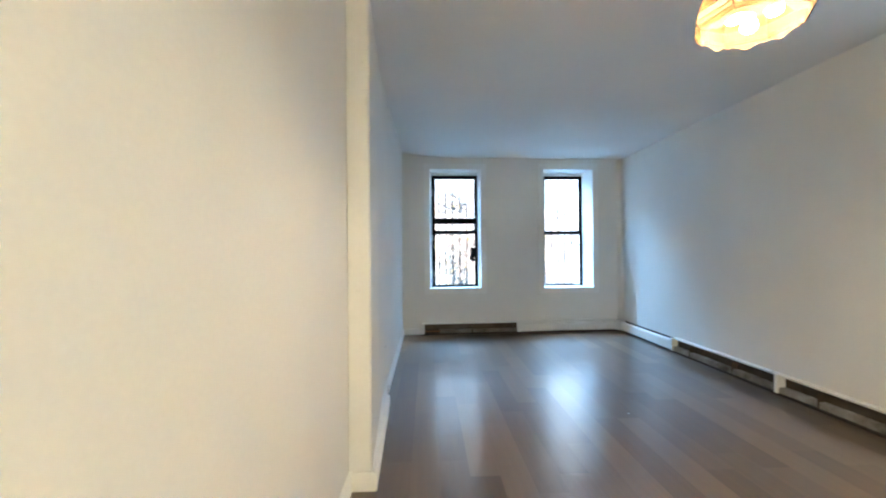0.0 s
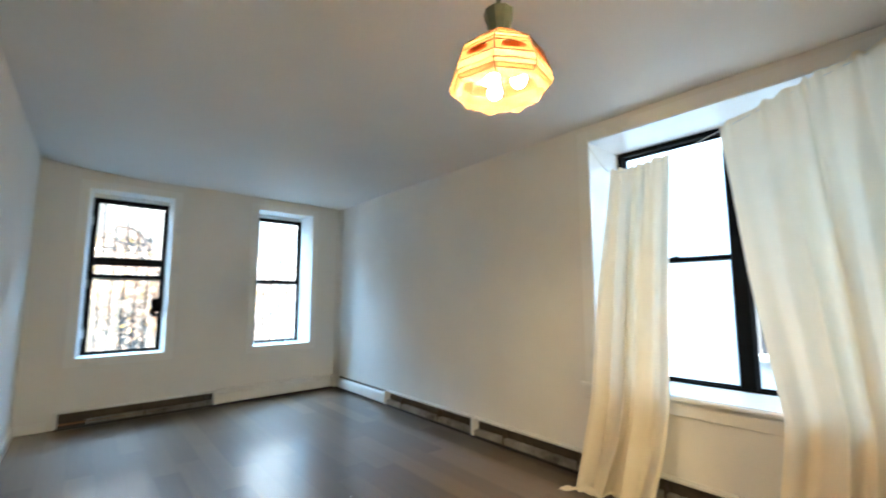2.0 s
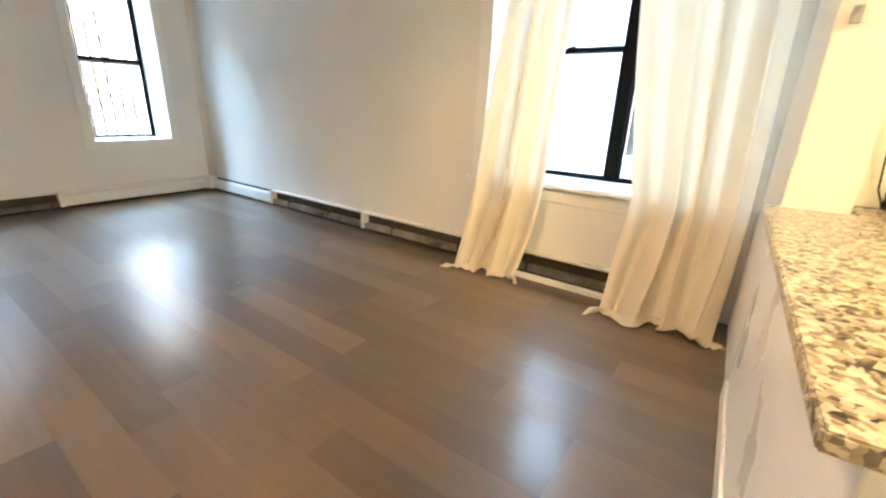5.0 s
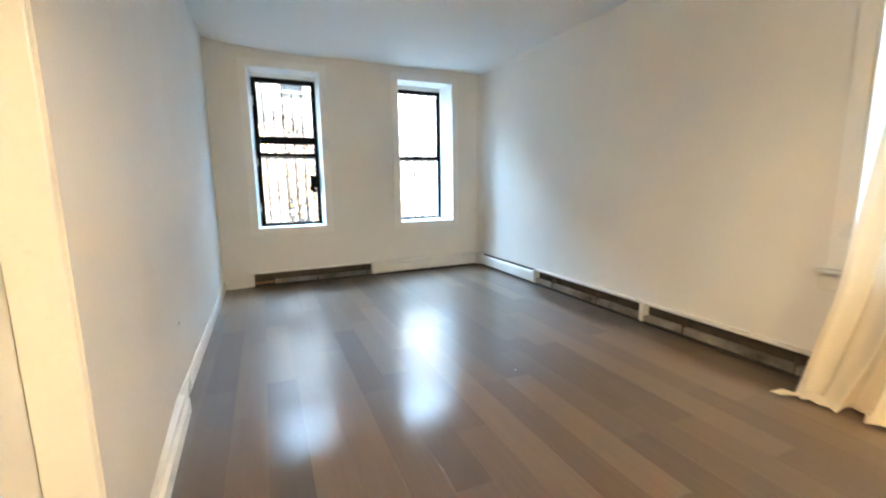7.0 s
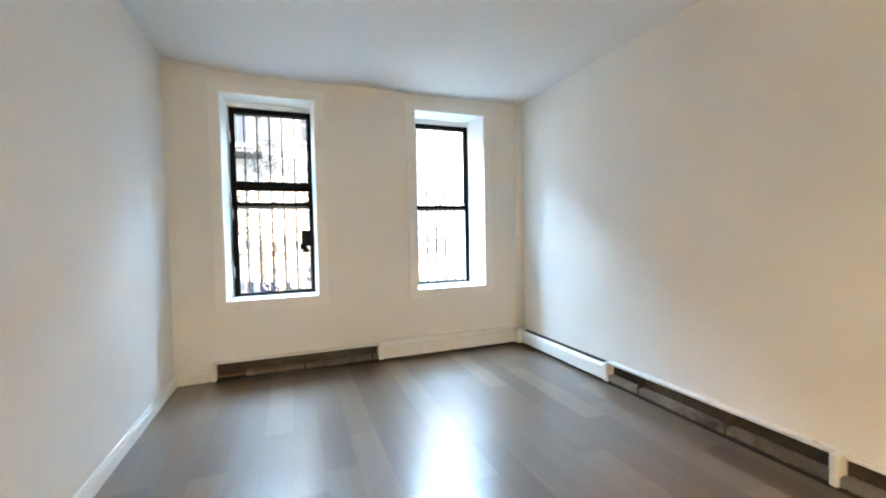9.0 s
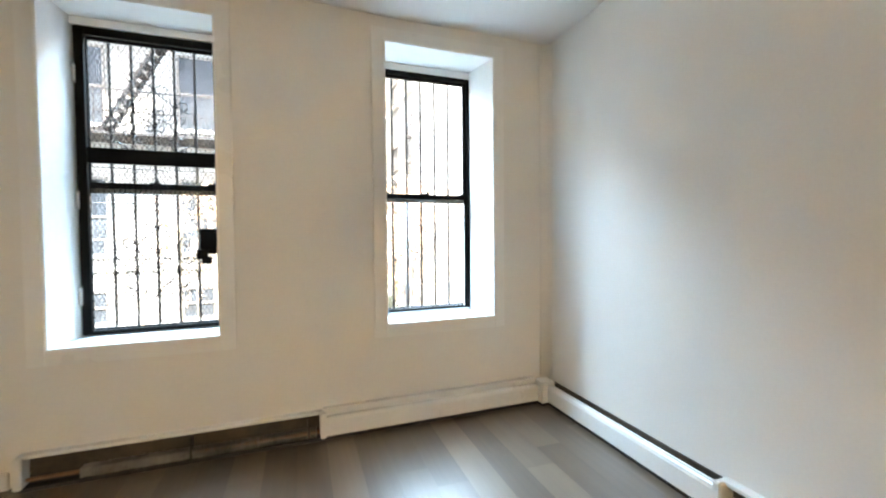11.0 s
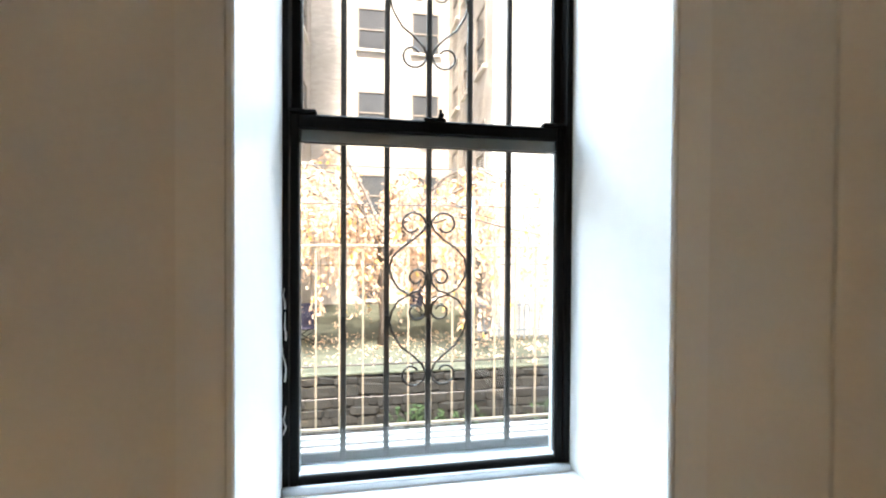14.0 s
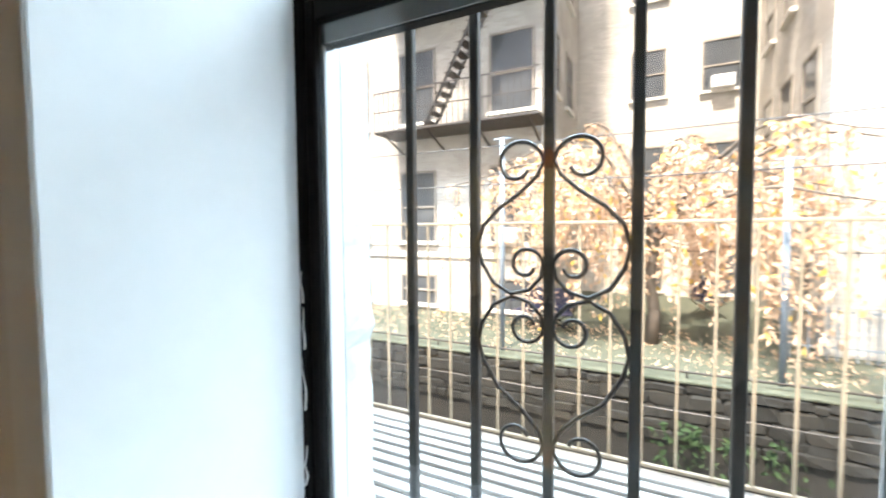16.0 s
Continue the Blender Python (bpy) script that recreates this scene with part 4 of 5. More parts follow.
for (ra, za), (rb, zb) in zip(((0.020, 0.438), (0.062, 0.430), (0.058, 0.405), (0.046, 0.365)), ((0.062, 0.430), (0.058, 0.405), (0.046, 0.365), (0.042, 0.339))):
    rod(bm, (0, 0, za), (0, 0, zb), ra, 9, rb)
part("cap", bm, M_BRASS, lamp, "green-grey fluted brass cap")
bm = bmesh.new()
rod(bm, (0, 0, 0.436), (0, 0, 0.725), 0.006, 8)
for j in range(9):
    rod(bm, (0, 0, 0.446 + 0.03 * j), (0, 0, 0.462 + 0.03 * j), 0.010, 8)
part("stem", bm, M_BRASS, lamp, smooth=True)
bm = bmesh.new()
rod(bm, (0, 0, 0.725), (0, 0, 0.753), 0.045, 20, 0.065)
rod(bm, (0, 0, 0.753), (0, 0, 0.778), 0.065, 20)
part("ceiling_canopy", bm, M_BRASS, lamp, smooth=True)
for k in range(3):
    a = math.tau * k / 3 + 0.4
    bm = bmesh.new()
    bmesh.ops.create_uvsphere(bm, u_segments=16, v_segments=10, radius=0.030, matrix=Matrix.Translation((0.075 * math.cos(a), 0.075 * math.sin(a), 0.125)))
    rod(bm, (0.060 * math.cos(a), 0.060 * math.sin(a), 0.195), (0.073 * math.cos(a), 0.073 * math.sin(a), 0.145), 0.014, 10, 0.022)
    bulb = part("bulb", bm, M_BULB, lamp, "glowing warm bulb", True)
    bm = bmesh.new()
    rod(bm, (0.040 * math.cos(a), 0.040 * math.sin(a), 0.29), (0.060 * math.cos(a), 0.060 * math.sin(a), 0.197), 0.017, 10)
    part("socket", bm, M_BRASS, lamp)

# ---- kitchen end ----
pen = thing("kitchen_peninsula", pose(2.0, 1.3, 0), "white painted kitchen peninsula cabinet below a granite counter", "cabinet")
part("body", boxes((-0.95, 0.615, -0.72, 0.20, 0.0, 0.918), bevel=0.004), M_TRIM, pen)
part("toe_trim", boxes((-0.95, 0.617, 0.2005, 0.216, 0.0, 0.10), bevel=0.004), M_TRIM, pen)
counter = thing("granite_counter", pose(2.0, 1.3, 0.9185), "speckled brown granite counter on the peninsula", "counter")
part("slab", prism([(-1.0, -0.75), (1.048, -0.75), (1.048, -0.042), (0.617, -0.042), (0.617, 0.262), (-1.0, 0.262)], 0.0, 0.032, 0.004), M_GRANITE, counter)
part("backsplash", boxes((1.030, 1.048, -0.75, -0.043, 0.033, 0.235), bevel=0.003), M_GRANITE, counter)
shelf = thing("wall_shelf", pose(3.05, 0.5, 1.635), "cream painted wooden kitchen shelf on a bracket board", "shelf")
part("board", boxes((-0.33, -0.002, -1.1, 0.777, 0.0, 0.024), bevel=0.003), M_SHELF, shelf)
part("side_board", boxes((-0.19, -0.004, 0.656, 0.757, -0.449, -0.001), (-0.19, -0.024, 0.656, 0.757, -0.683, -0.449), bevel=0.003), M_SHELF, shelf)
for y in (0.45, -0.35):
    bm = bmesh.new()
    f = [bm.verts.new(p) for p in ((-0.003, y, -0.001), (-0.26, y, -0.001), (-0.003, y, -0.16))]
    g = [bm.verts.new(v.co + Vector((0, 0.02, 0))) for v in f]
    bm.faces.new(f)
    bm.faces.new(g[::-1])
    for i in range(3):
        bm.faces.new((f[i], f[(i + 1) % 3], g[(i + 1) % 3], g[i]))
    part("bracket", bm, M_SHELF, shelf)
oven = thing("toaster_oven", pose(2.905, 1.01, 1.6595, 0, 0, 16), "dark brown toaster oven with a pale side on the shelf", "toaster oven")
bm = boxes((-0.085, 0.10, -0.175, 0.175, 0.012, 0.285), bevel=0.02, seg=3)
for v in bm.verts:
    if v.co.z > 0.15:
        v.co.y *= 0.90
        v.co.x = v.co.x * 0.92 + 0.008
part("body", bm, M_DARKPL, oven)
part("side_panel", boxes((-0.070, 0.085, 0.176, 0.182, 0.03, 0.16), bevel=0.003), M_GREYPL, oven, "pale plastic side")
part("door", boxes((-0.094, -0.086, -0.13, 0.15, 0.05, 0.22), bevel=0.004), M_DARKPL, oven)
part("handle", rod(bmesh.new(), (-0.104, -0.10, 0.225), (-0.104, 0.12, 0.225), 0.007, 8), M_DARKPL, oven)
for sx_ in (-0.07, 0.08):
    for sy_ in (-0.15, 0.15):
        part("foot", rod(bmesh.new(), (sx_, sy_, 0.0), (sx_, sy_, 0.013), 0.012, 8), M_DARKPL, oven)
cable = thing("power_cable", pose(2.895, 1.205, 0.951), "black power cable hanging down to the counter", "cable")
bm = bmesh.new()
sweep(bm, [(0.02, -0.02, 0.86), (-0.06, 0.008, 0.83), (-0.085, 0.010, 0.75), (-0.080, 0.006, 0.60), (-0.055, 0.0, 0.45), (-0.078, 0.004, 0.30), (-0.058, -0.01, 0.17), (-0.050, -0.02, 0.08), (-0.055, -0.05, 0.006)], 0.004, 6)
part("cord", bm, M_BLACK, cable, smooth=True)
part("plug", boxes((-0.098, -0.066, -0.008, 0.02, 0.52, 0.60), bevel=0.006), M_BLACK, cable)
rack = thing("dish_rack", pose(2.89, 0.80, 0.951), "black wire dish rack on the granite counter", "dish rack")
part("tray", boxes((-0.125, 0.125, -0.34, 0.34, 0.0, 0.012), bevel=0.004), M_BLACK, rack)
for i in range(34):
    y = -0.33 + 0.02 * i
    part("wire", sweep(bmesh.new(), [(-0.118, y, 0.012), (-0.120, y, 0.085), (-0.10, y + 0.008, 0.092), (0.0, y + 0.016, 0.055), (0.10, y + 0.008, 0.092), (0.118, y, 0.012)], 0.0035, 5), M_BLACK, rack)
for x, z in ((-0.12, 0.09), (0.12, 0.09), (-0.12, 0.045), (0.0, 0.055)):
    part("rim_wire", rod(bmesh.new(), (x, -0.335, z), (x, 0.335, z), 0.0045, 6), M_BLACK, rack)
hook = thing("wall_hook", pose(2.613, 1.45, 1.65), "small grey metal hook on the painted wall edge", "hook")
part("plate", boxes((-0.008, 0.006, -0.016, 0.016, -0.03, 0.03), bevel=0.003), M_ALU, hook)
bm = bmesh.new()
sweep(bm, [(-0.008, 0, 0.012), (-0.030, 0, 0.008), (-0.036, 0, 0.024)], 0.005, 6)
part("hook_arm", bm, M_ALU, hook)
red = thing("red_hook_bar", pose(3.046, 0.665, 2.53), "red painted hooked bar fixed to the kitchen wall", "hook bar")
bm = bmesh.new()
sweep(bm, [(0.0, -0.16, 0.17), (-0.05, -0.15, 0.165), (-0.07, -0.10, 0.12), (-0.07, -0.02, 0.03), (-0.07, 0.02, -0.02), (-0.07, 0.05, -0.02), (-0.07, 0.065, 0.02)], 0.018, 8)
part("bar", bm, M_RED, red, smooth=True)
bm = bmesh.new()
bmesh.ops.create_uvsphere(bm, u_segments=14, v_segments=9, radius=0.030, matrix=Matrix.Translation((-0.07, 0.065, 0.03)))
part("knob", bm, M_RED, red, smooth=True)
klight = thing("kitchen_ceiling_light", pose(0.95, -0.60, 2.935), "round warm kitchen ceiling light, lit", "ceiling light")
part("base", rod(bmesh.new(), (0, 0, -0.03), (0, 0, 0.0), 0.17, 28), M_ENAMEL, klight)
bm = bmesh.new()
bmesh.ops.create_uvsphere(bm, u_segments=24, v_segments=12, radius=0.15, matrix=Matrix.Translation((0, 0, -0.031)) @ Matrix.Diagonal((1, 1, 0.45, 1)))
bmesh.ops.delete(bm, geom=[v for v in bm.verts if v.co.z > -0.030], context="VERTS")
part("diffuser", bm, M_KBULB, klight, "glowing warm glass bowl", True)

# small paint chips on the reveal of the second window
for k, (y, z, r) in enumerate(((0.19, 1.50, 0.010), (0.08, 1.43, 0.008), (0.265, 1.43, 0.004))):
    ch = thing("paint_chip", NW @ pose(W2[0] + 0.012, y, z), "flake of loose white paint on the window reveal", "paint chip", "paint chips")
    part("flake", boxes((0.0002, 0.0016, -r * 0.7, r * 0.7, -r * 0.3, r * 0.3), bevel=0.0006), M_WHITEBR, ch)

# a dent in the long wall, and a flake of paint on the floor
dent = thing("wall_scuff", WEST @ pose(0.0, -2.93, 0.47), "small dark scuff on the painted wall", "scuff")
part("mark", boxes((0.0004, 0.0014, -0.012, 0.014, -0.006, 0.008), (0.0004, 0.0016, -0.020, -0.013, -0.010, -0.002), bevel=0.0004), M_LIP, dent)
bit = thing("paint_flake", pose(1.96, 4.53, 0.0012, 0, 0, 24), "curled flake of white paint on the plank floor", "paint flake")
part("flake", sweep(bmesh.new(), [(-0.010, 0.0, 0.001), (-0.003, 0.002, 0.003), (0.005, 0.001, 0.003), (0.012, -0.003, 0.001)], 0.0016, 5, 0.5), M_WHITEBR, bit)

# ---- outside: deck, railing, yard, houses ----
LOW, YARD = -2.4, -0.93
structure("ground", boxes((-900, 900, 8.6, 1800, LOW - 0.5, LOW), (-900, 900, -900, 8.6, LOW - 0.5, LOW)), M_GROUND, label="grey concrete ground of the sunken court", category="ground")
structure("yard", boxes((-40, 40, 15.15, 60, LOW, YARD), bevel=0.03), M_YARD, label="raised yard of thin grass with fallen leaves", category="ground")

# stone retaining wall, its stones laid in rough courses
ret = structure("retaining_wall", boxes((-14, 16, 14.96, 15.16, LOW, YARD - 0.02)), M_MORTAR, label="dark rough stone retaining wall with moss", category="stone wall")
stone_shapes = []
for s in range(10):
    rnd = random.Random(40 + s)
    bm = boxes((-0.5, 0.5, -0.5, 0.5, -0.5, 0.5), bevel=0.16, seg=1)
    for v in bm.verts:
        v.co += Vector((rnd.uniform(-0.07, 0.07), rnd.uniform(-0.1, 0.1), rnd.uniform(-0.07, 0.07)))
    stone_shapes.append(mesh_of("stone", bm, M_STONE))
cap_bm = boxes((-14, 16, 14.90, 15.2, YARD - 0.03, YARD + 0.015), bevel=0.01)
structure("wall_coping", cap_bm, M_YARD, label="mossy weathered coping stones", category="coping")
rnd = random.Random(7)
count, z = 0, LOW + 0.55
while z < YARD - 0.1:
    hgt = rnd.uniform(0.13, 0.24)
    hgt = min(hgt, YARD - 0.06 - z)
    x = -3.6 + rnd.uniform(0, 0.3)
    while x < 8.2 and count < 296:
        wid = rnd.uniform(0.16, 0.55)
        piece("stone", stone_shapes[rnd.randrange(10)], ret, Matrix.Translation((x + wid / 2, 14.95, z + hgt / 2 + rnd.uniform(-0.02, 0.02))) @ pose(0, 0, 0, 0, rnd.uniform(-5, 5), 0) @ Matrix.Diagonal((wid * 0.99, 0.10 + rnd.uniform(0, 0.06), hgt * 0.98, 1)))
        x += wid
        count += 1
    z += hgt

pipe = thing("edge_pipe", pose(1.0, 15.06, YARD + 0.015), "thin dark metal pipe rail along the top of the stone wall", "pipe rail")
part("pipe", rod(bmesh.new(), (-13, 0, 0.09), (14, 0, 0.09), 0.018, 8), M_IRON, pipe, smooth=True)
for k in range(-6, 7):
    part("stake", rod(bmesh.new(), (k * 2.1 + 0.3, 0, 0.0), (k * 2.1 + 0.3, 0, 0.09), 0.014, 6), M_IRON, pipe)

# slatted deck below the window
deck = structure("deck", boxes((-1.0, 6.2, 8.66, 8.74, -0.06, 0.055), (-1.0, 6.2, 10.18, 10.26, -0.06, 0.055), (-1.0, 6.2, 9.4, 9.48, -0.06, 0.055)), M_DECK, label="pale weathered slatted wooden deck", category="deck")
slat_me = mesh_of("slat", boxes((-3.6, 3.6, -0.0265, 0.0265, 0.0, 0.020), bevel=0.003), M_DECK)
for i in range(18):
    piece("slat", slat_me, deck, pose(2.6, 8.72 + 0.0895 * i, 0.0555))
# sheet added below so that the gaps between slats look shaded
part("underlay", boxes((-1.0, 6.2, 8.75, 10.17, 0.0, 0.02)), M_BARK, deck, "dark sheet added as shade in the gaps between the deck slats")
for x in (-0.9, 2.6, 6.1):
    part("post", boxes((x - 0.05, x + 0.05, 10.17, 10.27, LOW, -0.061)), M_DECK, deck)
    part("post", boxes((x - 0.05, x + 0.05, 8.66, 8.76, LOW, -0.061)), M_DECK, deck)
rail = thing("deck_railing", pose(2.6, 10.32, 0.05), "thin tan painted metal railing along the deck", "railing")
for z in (1.315, 0.03):
    part("rail", boxes((-4.2, 3.6, -0.012, 0.012, z, z + 0.018), bevel=0.003), M_RAIL, rail)
for i in range(49):
    part("baluster", boxes((-4.2 + i * 0.1605, -4.2 + i * 0.1605 + 0.013, -0.0065, 0.0065, 0.048, 1.315)), M_RAIL, rail)
part("post", boxes((-1.62, -1.585, 0.02, 0.055, -0.05, 1.40), bevel=0.003), M_RAIL, rail)
part("post", boxes((-1.96, -1.925, 0.02, 0.055, -0.05, 1.40), bevel=0.003), M_RAIL, rail)

# ---- houses round the court ----


def house_window(parent, m, w, h, ac=False, dark=True):
    """A sash window set in a facade that faces -y at y = 0."""
    f = part("window", boxes((-w / 2 - 0.06, -w / 2, -0.02, 0.04, 0, h), (w / 2, w / 2 + 0.06, -0.02, 0.04, 0, h), (-w / 2 - 0.06, w / 2 + 0.06, -0.02, 0.04, h, h + 0.07), (-w / 2, w / 2, -0.012, 0.04, h * 0.5 - 0.03, h * 0.5 + 0.03), bevel=0.008), M_SASH, parent, m=m)
    part("sill", boxes((-w / 2 - 0.12, w / 2 + 0.12, -0.09, 0.03, -0.10, 0.0), bevel=0.01), M_LINTEL, f)
    part("pane", boxes((-w / 2, w / 2, 0.008, 0.02, h * 0.5 + 0.03, h)), M_DARKGL, f)
    part("pane", boxes((-w / 2, w / 2, 0.022, 0.034, 0, h * 0.5 - 0.03)), M_DARKGL, f)
    if ac:
        part("air_conditioner", boxes((-0.30, 0.30, -0.34, 0.0, 0.002, 0.36), (-0.26, 0.26, -0.352, -0.341, 0.04, 0.32), bevel=0.012), M_PICKET, f, "white air conditioner")
    return f


def house(label, plan, top, skin=None):
    h = thing("apartment_building", pose(*plan[0], LOW), label, "building", "apartment buildings")
    ox, oy = plan[0]
    out = [(x - ox, y - oy) for x, y in plan]
    part("wall", prism(out, 0.0, top - LOW), skin or M_FACADE, h)
    xs, ys_ = [p[0] for p in out], [p[1] for p in out]
    part("roof", boxes((min(xs) - 0.2, max(xs) + 0.2, min(ys_) - 0.25, max(ys_) + 0.2, top - LOW, top - LOW + 0.5), bevel=0.03), M_LINTEL, h)
    return h, Vector((ox, oy, LOW))


def place(h, base, x, y, z, rz=0):
    return pose(x - base.x, y - base.y, z - base.z, 0, 0, rz)


left, lb = house("buff brick apartment building with a black fire escape", [(-26, 18.2), (0.44, 18.2), (0.44, 23.4), (-26, 23.4)], 17, M_BRICK_SHADED)
for z in (-0.75, 1.0, 4.3, 7.4, 10.6, 13.8):
    for x in (-0.32, -3.05, -5.3, -7.5, -9.6, -12):
        small = z < 0
        house_window(left, place(left, lb, x, 18.2 - 0.03, z), 1.05, 0.75 if small else 1.9, ac=(abs(x + 0.32) < 0.1 and 0.5 < z < 2))
part("band", boxes((-26 - lb.x, 0.46 - lb.x, -0.06, -0.001, 0.55 - lb.z, 0.70 - lb.z), bevel=0.01), M_LINTEL, left)
for z in (5.0, 8.2, 11.4):
    for y in (19.6, 21.6):
        house_window(left, place(left, lb, 0.44 + 0.03, y, z, 90), 0.9, 1.6)

mid_h, mb = house("pale brick apartment building closing the court", [(0.0, 23.6), (6.0, 23.6), (6.0, 30), (0.0, 30)], 18)
for z in (-0.2, 3.0, 6.15, 9.3, 12.5, 15.6):
    for x in (2.64, 4.70):
        house_window(mid_h, place(mid_h, mb, x, 23.57, z - 0.55), 0.95, 1.5, ac=(z in (6.15, 3.0) and x > 3))
right, rb = house("pale brick apartment wing at the side of the court", [(5.6, 17.4), (26, 17.4), (26, 23.4), (5.6, 23.4)], 17)
for z in (-0.1, 3.0, 6.1, 9.2, 12.3):
    for y in (18.5, 20.2, 22.0):
        house_window(right, place(right, rb, 5.57, y, z, -90), 0.85, 1.6)
    for x in (8.0, 10.6, 13.4):
        house_window(right, place(right, rb, x, 17.37, z), 0.95, 1.6)

# fire escape on the left house
fe = thing("fire_escape", pose(-2.6, 18.2, 3.92), "black iron fire escape with a sloping stair", "fire escape")
part("platform", boxes((-1.15, 3.25, -1.1, -0.002, -0.08, -0.02), bevel=0.01), M_IRON, fe)
for i in range(4):
    part("bracket", rod(bmesh.new(), (-0.9 + i * 1.3, -0.02, -0.45), (-0.9 + i * 1.3, -1.0, -0.09), 0.03, 6), M_IRON, fe)
for z in (0.45, 0.95):
    part("rail", boxes((-1.15, 3.25, -1.1, -1.075, z, z + 0.03)), M_IRON, fe)
for i in range(29):
    part("baluster", boxes((-1.15 + i * 0.153, -1.15 + i * 0.153 + 0.016, -1.098, -1.08, -0.02, 0.95)), M_IRON, fe)
for y in (-0.95, -0.45):
    part("stringer", sweep(bmesh.new(), [(0.3, y, 0.0), (1.9, y, 2.9)], 0.045, 4), M_IRON, fe)
for i in range(13):
    part("tread", boxes((0.3 + 1.6 * (i + 0.5) / 13 - 0.11, 0.3 + 1.6 * (i + 0.5) / 13 + 0.11, -0.95, -0.45, 2.9 * (i + 0.5) / 13, 2.9 * (i + 0.5) / 13 + 0.03)), M_IRON, fe)
part("upper_platform", boxes((-1.15, 3.25, -1.1, -0.002, 3.05, 3.12), bevel=0.01), M_IRON, fe)
for z in (3.55, 4.05):
    part("rail", boxes((-1.15, 3.25, -1.1, -1.075, z, z + 0.03)), M_IRON, fe)

# neighbouring wall across the light well, east of the wide window
well, wb = house("pale rendered house wall across the light well", [(7.2, -6), (11, -6), (11, 14), (7.2, 14)], 15, M_RENDER)
for z in (0.70, 3.9):
    house_window(well, place(well, wb, 7.17, 2.62, z, -90), 0.78, 1.72)

# poles and wires in the yard
for x, y, top in ((4.59, 15.32, 2.3), (0.42, 15.32, 3.0)):
    p = thing("clothes_pole", pose(x, y, YARD), "grey-blue metal clothes-line pole in the yard", "pole", "clothes poles")
    part("pole", rod(bmesh.new(), (0, 0, 0), (0, 0, top - YARD), 0.045, 10), M_POLE, p, smooth=True)
    part("arm", boxes((-0.16, 0.16, -0.015, 0.015, top - YARD - 0.035, top - YARD), bevel=0.005), M_POLE, p)
for k, (z, sag, y) in enumerate(((2.72, 0.10, 14.2), (2.02, 0.06, 13.6), (0.95, 0.04, 16.6), (-1.1, 0.05, 14.3))):
    wire = thing("overhead_wire", pose(-6, y, z), "thin dark wire strung across the court", "wire", "overhead wires")
    bm = bmesh.new()
    sweep(bm, [(i * 0.6, 0, -sag * 4 * (i / 30) * (1 - i / 30) + 0.004 * (i % 3)) for i in range(31)], 0.009, 5)
    part("wire", bm, M_IRON, wire)

# low pale fence at the side of the yard
pk = thing("yard_fence", pose(5.0, 16.9, YARD), "low pale grey metal fence in the yard", "fence")
for z in (0.25, 0.85):
    part("rail", boxes((0, 4.5, -0.02, 0.02, z, z + 0.03)), M_POLE, pk)
for i in range(36):
    part("picket", boxes((i * 0.125, i * 0.125 + 0.025, -0.034, -0.021, 0.05, 0.95)), M_POLE, pk)


# folding chairs
def camp_chair(m, label):
    c = thing("camp_chair", m, label, "chair", "camp chairs")
    part("seat", boxes((-0.27, 0.27, -0.24, 0.22, 0.40, 0.42), bevel=0.008), M_NAVY, c)
    bm = boxes((-0.27, 0.27, 0.22, 0.24, 0.42, 0.92), bevel=0.008)
    for v in bm.verts:
        v.co.y += 0.12 * (v.co.z - 0.42)
    part("backrest", bm, M_NAVY, c)
    for y in (-0.25, 0.24):
        for s in (-1, 1):
            part("leg", rod(bmesh.new(), (-0.3 * s, y, 0.012), (0.3 * s, y, 0.40), 0.011, 6), M_BLACK, c)
    for s in (-1, 1):
        part("arm", boxes((s * 0.30 - 0.03, s * 0.30 + 0.03, -0.25, 0.24, 0.60, 0.615), bevel=0.005), M_NAVY, c)
        part("arm_post", rod(bmesh.new(), (s * 0.30, -0.24, 0.40), (s * 0.30, -0.24, 0.60), 0.011, 6), M_BLACK, c)
        part("back_post", rod(bmesh.new(), (s * 0.29, 0.24, 0.40), (s * 0.29, 0.31, 0.95), 0.011, 6), M_BLACK, c)
    return c


camp_chair(pose(1.10, 17.15, YARD, 0, 0, 12), "navy canvas folding camp chair in the yard")
camp_chair(pose(0.35, 17.3, YARD, 0, 0, -25), "navy canvas folding camp chair in the yard")
camp_chair(pose(4.15, 20.3, YARD, 0, 0, 30), "navy canvas folding camp chair in the yard")

# weeping autumn tree
tree = thing("weeping_tree", pose(2.9, 17.0, YARD), "weeping tree with sparse russet autumn leaves", "tree")
rnd = random.Random(21)
bm = bmesh.new()
sweep(bm, [(0, 0, 0), (0.05, 0.02, 0.6), (-0.05, 0.0, 1.3), (0.06, 0.03, 1.9), (0.0, 0.0, 2.5)], 0.13, 9, 0.55)
part("trunk", bm, M_BARK, tree, smooth=True)
leaf_pts = []
limbs = []
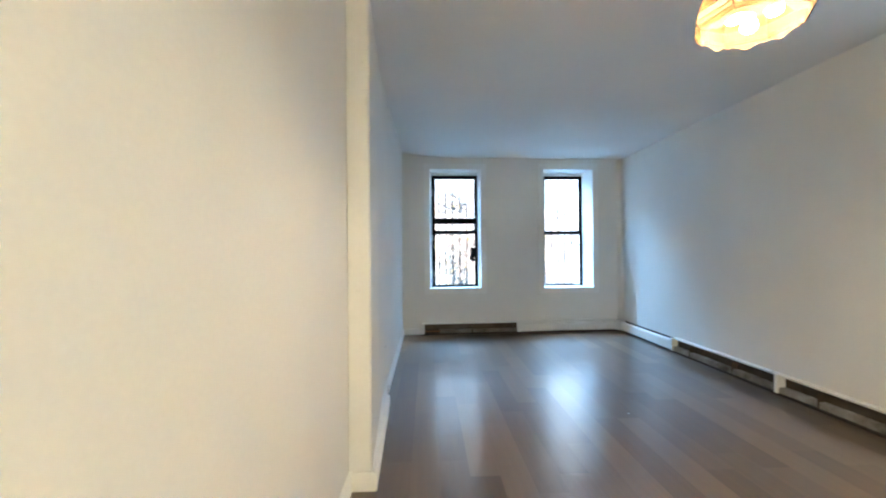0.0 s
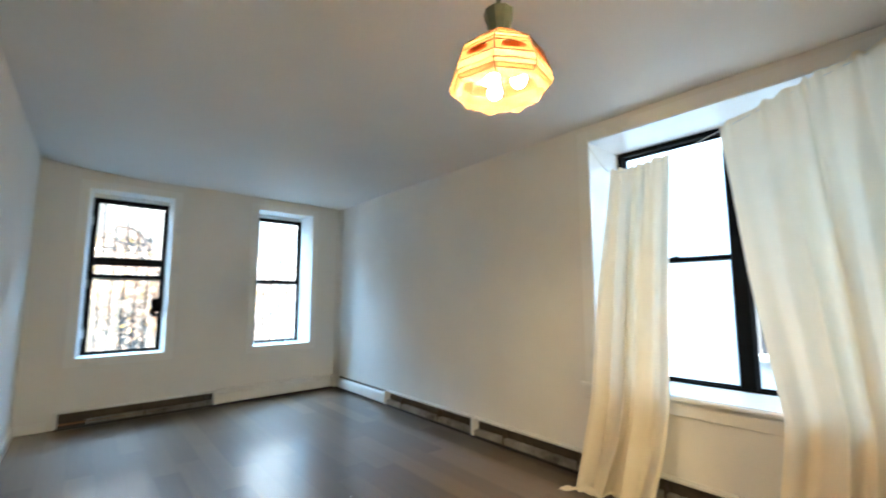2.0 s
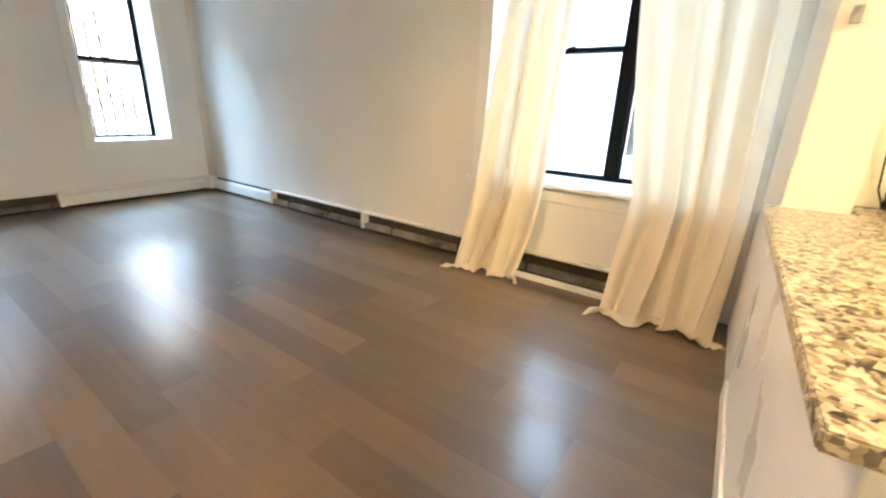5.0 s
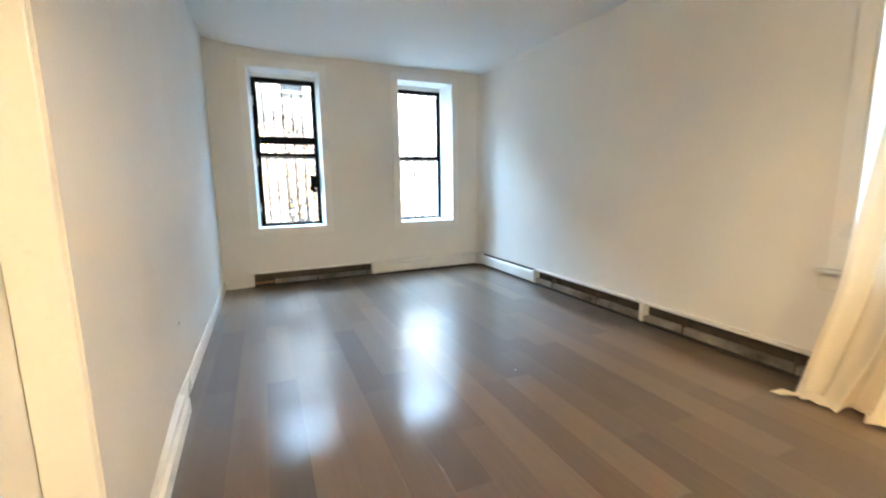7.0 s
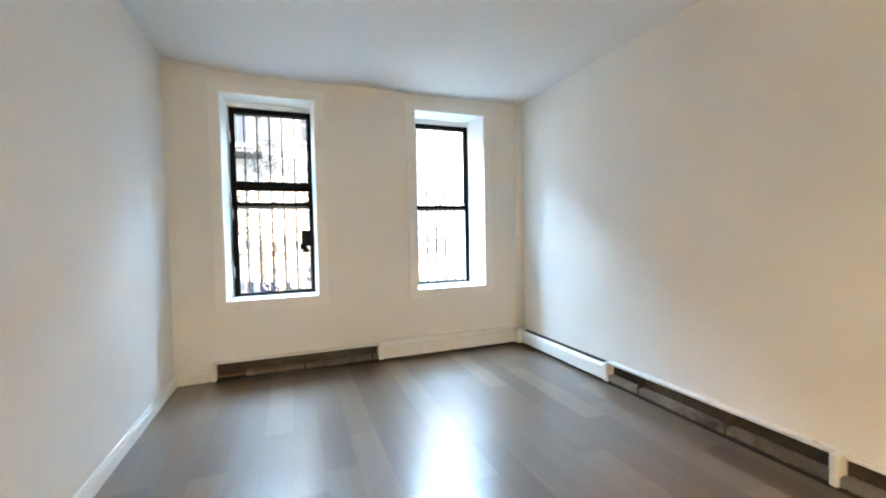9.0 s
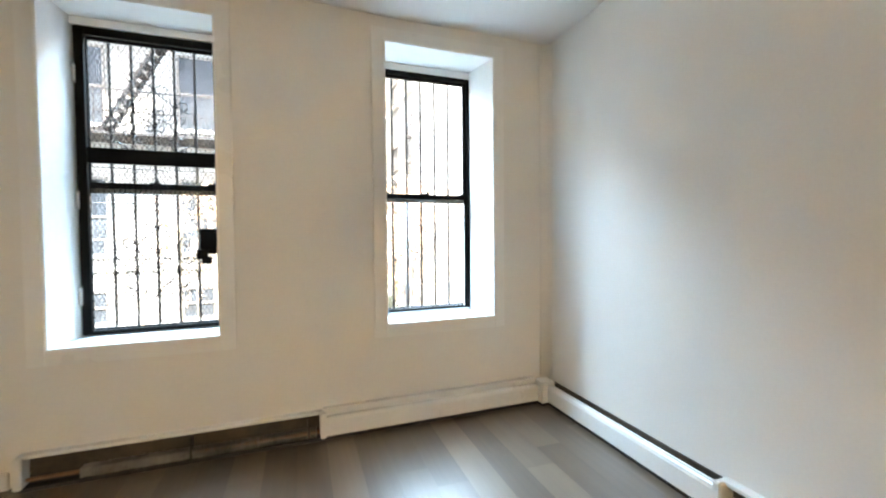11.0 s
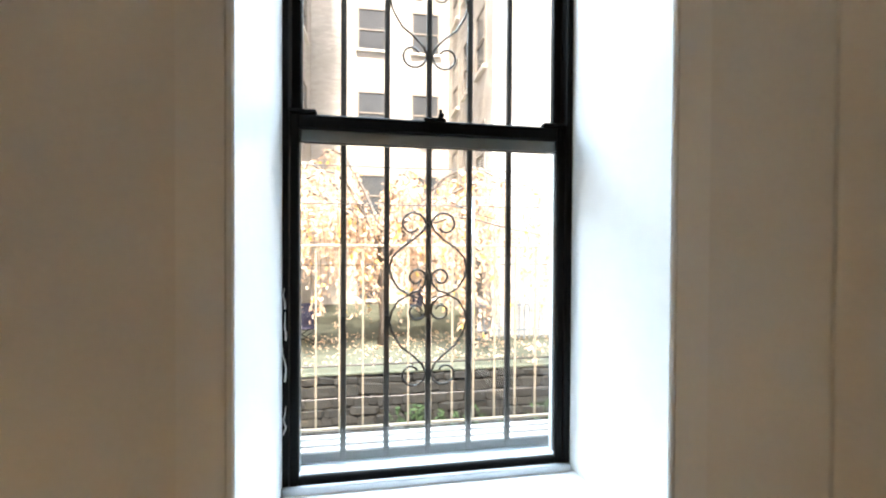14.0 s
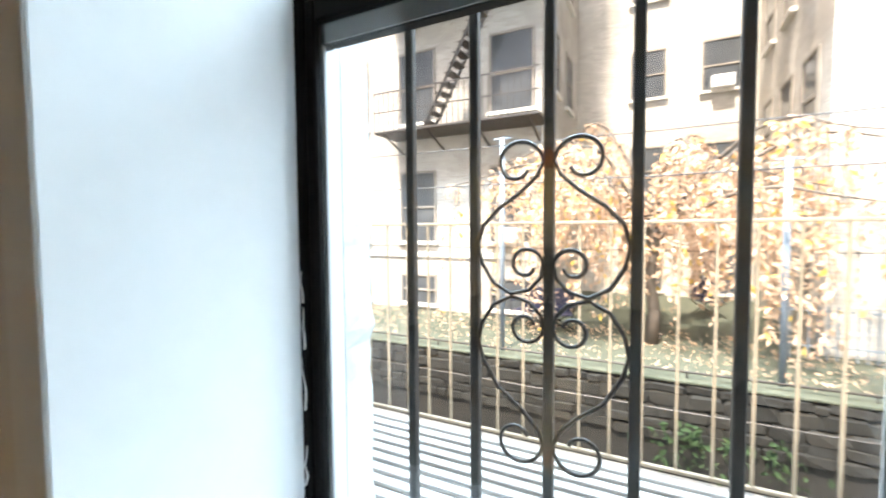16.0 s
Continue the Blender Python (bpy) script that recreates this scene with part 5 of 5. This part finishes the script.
for k in range(17):
    a = math.tau * k / 17 + rnd.uniform(-0.15, 0.15)
    reach = rnd.uniform(1.8, 4.2) * (1.0 + 0.22 * max(0, math.cos(a)))
    z0 = rnd.uniform(1.7, 2.5)
    rise = rnd.uniform(1.0, 2.3)
    pts = []
    n = 9
    for i in range(n + 1):
        f = i / n
        r = reach * f
        z = z0 + rise * math.sin(min(1, f * 1.25) * math.pi * 0.62) - 0.9 * max(0, f - 0.55) ** 1.3
        pts.append((r * math.cos(a + 0.3 * f * math.sin(k)) + 0.05 * rnd.uniform(-1, 1), 0.62 * r * math.sin(a + 0.3 * f * math.sin(k)), z))
    limbs.append(pts)
    part("limb", sweep(bmesh.new(), pts, 0.045, 6, 0.2), M_BARK, tree, smooth=True)
twigs = bmesh.new()
for pts in limbs:
    for i in range(2, len(pts)):
        for _ in range(4):
            p = Vector(pts[i]) + Vector((rnd.uniform(-0.2, 0.2), rnd.uniform(-0.2, 0.2), 0))
            drop = rnd.uniform(0.5, 3.4) * (0.4 + 0.6 * i / len(pts))
            drift = Vector((rnd.uniform(-0.25, 0.25), rnd.uniform(-0.25, 0.25), 0))
            line = [Vector(pts[i]), p + Vector((0, 0, -0.05))]
            for j in range(1, 5):
                line.append(p + drift * (j / 4) + Vector((0, 0, -drop * j / 4)))
            line = [q if q.z > 0.1 else Vector((q.x, q.y, 0.1 + 0.02 * rnd.random())) for q in line]
            sweep(twigs, line, 0.007, 3, 0.5)
            for _ in range(int(10 + drop * 13)):
                f = rnd.random() ** 0.8 * (len(line) - 1.001)
                a_, b_ = line[int(f)], line[int(f) + 1]
                leaf_pts.append(a_ + (b_ - a_) * (f % 1))
part("twigs", twigs, M_BARK, tree)


def leaves(name, pts, material, size, parent, label, seed):
    r = np.random.RandomState(seed)
    verts, faces = [], []
    for p in pts:
        d = Vector(r.uniform(-1, 1, 3)) + Vector((0, 0, -0.8))
        d.normalize()
        s = d.cross(Vector(r.uniform(-1, 1, 3))).normalized()
        ln = size * r.uniform(0.6, 1.4)
        q = Vector(p) + Vector(r.uniform(-0.06, 0.06, 3))
        up_ = d.cross(s) * ln * 0.12
        i = len(verts)
        verts += [q, q + d * ln * 0.5 + s * ln * 0.24 + up_, q + d * ln, q + d * ln * 0.5 - s * ln * 0.24 + up_]
        faces.append((i, i + 1, i + 2, i + 3))
    me = bpy.data.meshes.new(name)
    me.from_pydata([tuple(v) for v in verts], [], faces)
    me.materials.append(material)
    ob = new(name, me)
    ob.parent = parent
    return tagged(ob, label, kind="stuff")


leaves("crown", leaf_pts, M_LEAF, 0.12, tree, "sparse drooping russet leaves", 5)
leaves("bright_leaves", leaf_pts[::23], M_LEAF2, 0.15, tree, "few yellow leaves", 6)
litter = [(rnd.uniform(-5, 9), rnd.uniform(15.3, 18.1), YARD + 0.02) for _ in range(3600)]
lt = leaves("leaf_litter", litter, M_LEAF, 0.085, None, "fallen dry leaves scattered over the yard", 9)
tagged(lt, category="leaves")
weed_pts = []
for cx, cy in ((3.25, 14.6), (4.4, 14.5), (5.9, 14.6), (3.6, 14.7)):
    for _ in range(55):
        weed_pts.append((cx + rnd.gauss(0, 0.22), cy + rnd.gauss(0, 0.10), rnd.uniform(LOW + 0.35, LOW + 0.95)))
wd = leaves("weeds", weed_pts, M_WEED, 0.13, None, "green weeds growing up the stone wall", 12)
tagged(wd, category="weeds")

# ---- floor planks, parallel to the side walls ----
PW, PL = 0.184, 1.22
plank_cache = {}
prnd = random.Random(5)


def plank_mesh(length):
    key = round(length, 3)
    if key not in plank_cache:
        plank_cache[key] = mesh_of("plank", boxes((0.0002, PW - 0.0002, 0.0002, key - 0.0002, -0.012, 0.0)), M_WOOD)
    return plank_cache[key]


for r in range(22):
    x = -0.26 + r * PW
    y = -9.9 + prnd.choice((0.2, 0.4, 0.6, 0.8, 1.0, 1.2))
    first = True
    start = -9.9
    while start < 0.15:
        end = min(y if first else start + PL, 0.16)
        first = False
        if end - start > 0.03:
            m = pose(x, start, 0)
            if prnd.random() < 0.5:
                m = pose(x + PW, end, 0, 0, 0, 180)
            piece("plank", plank_mesh(end - start), floor, WEST @ m)
        start = end
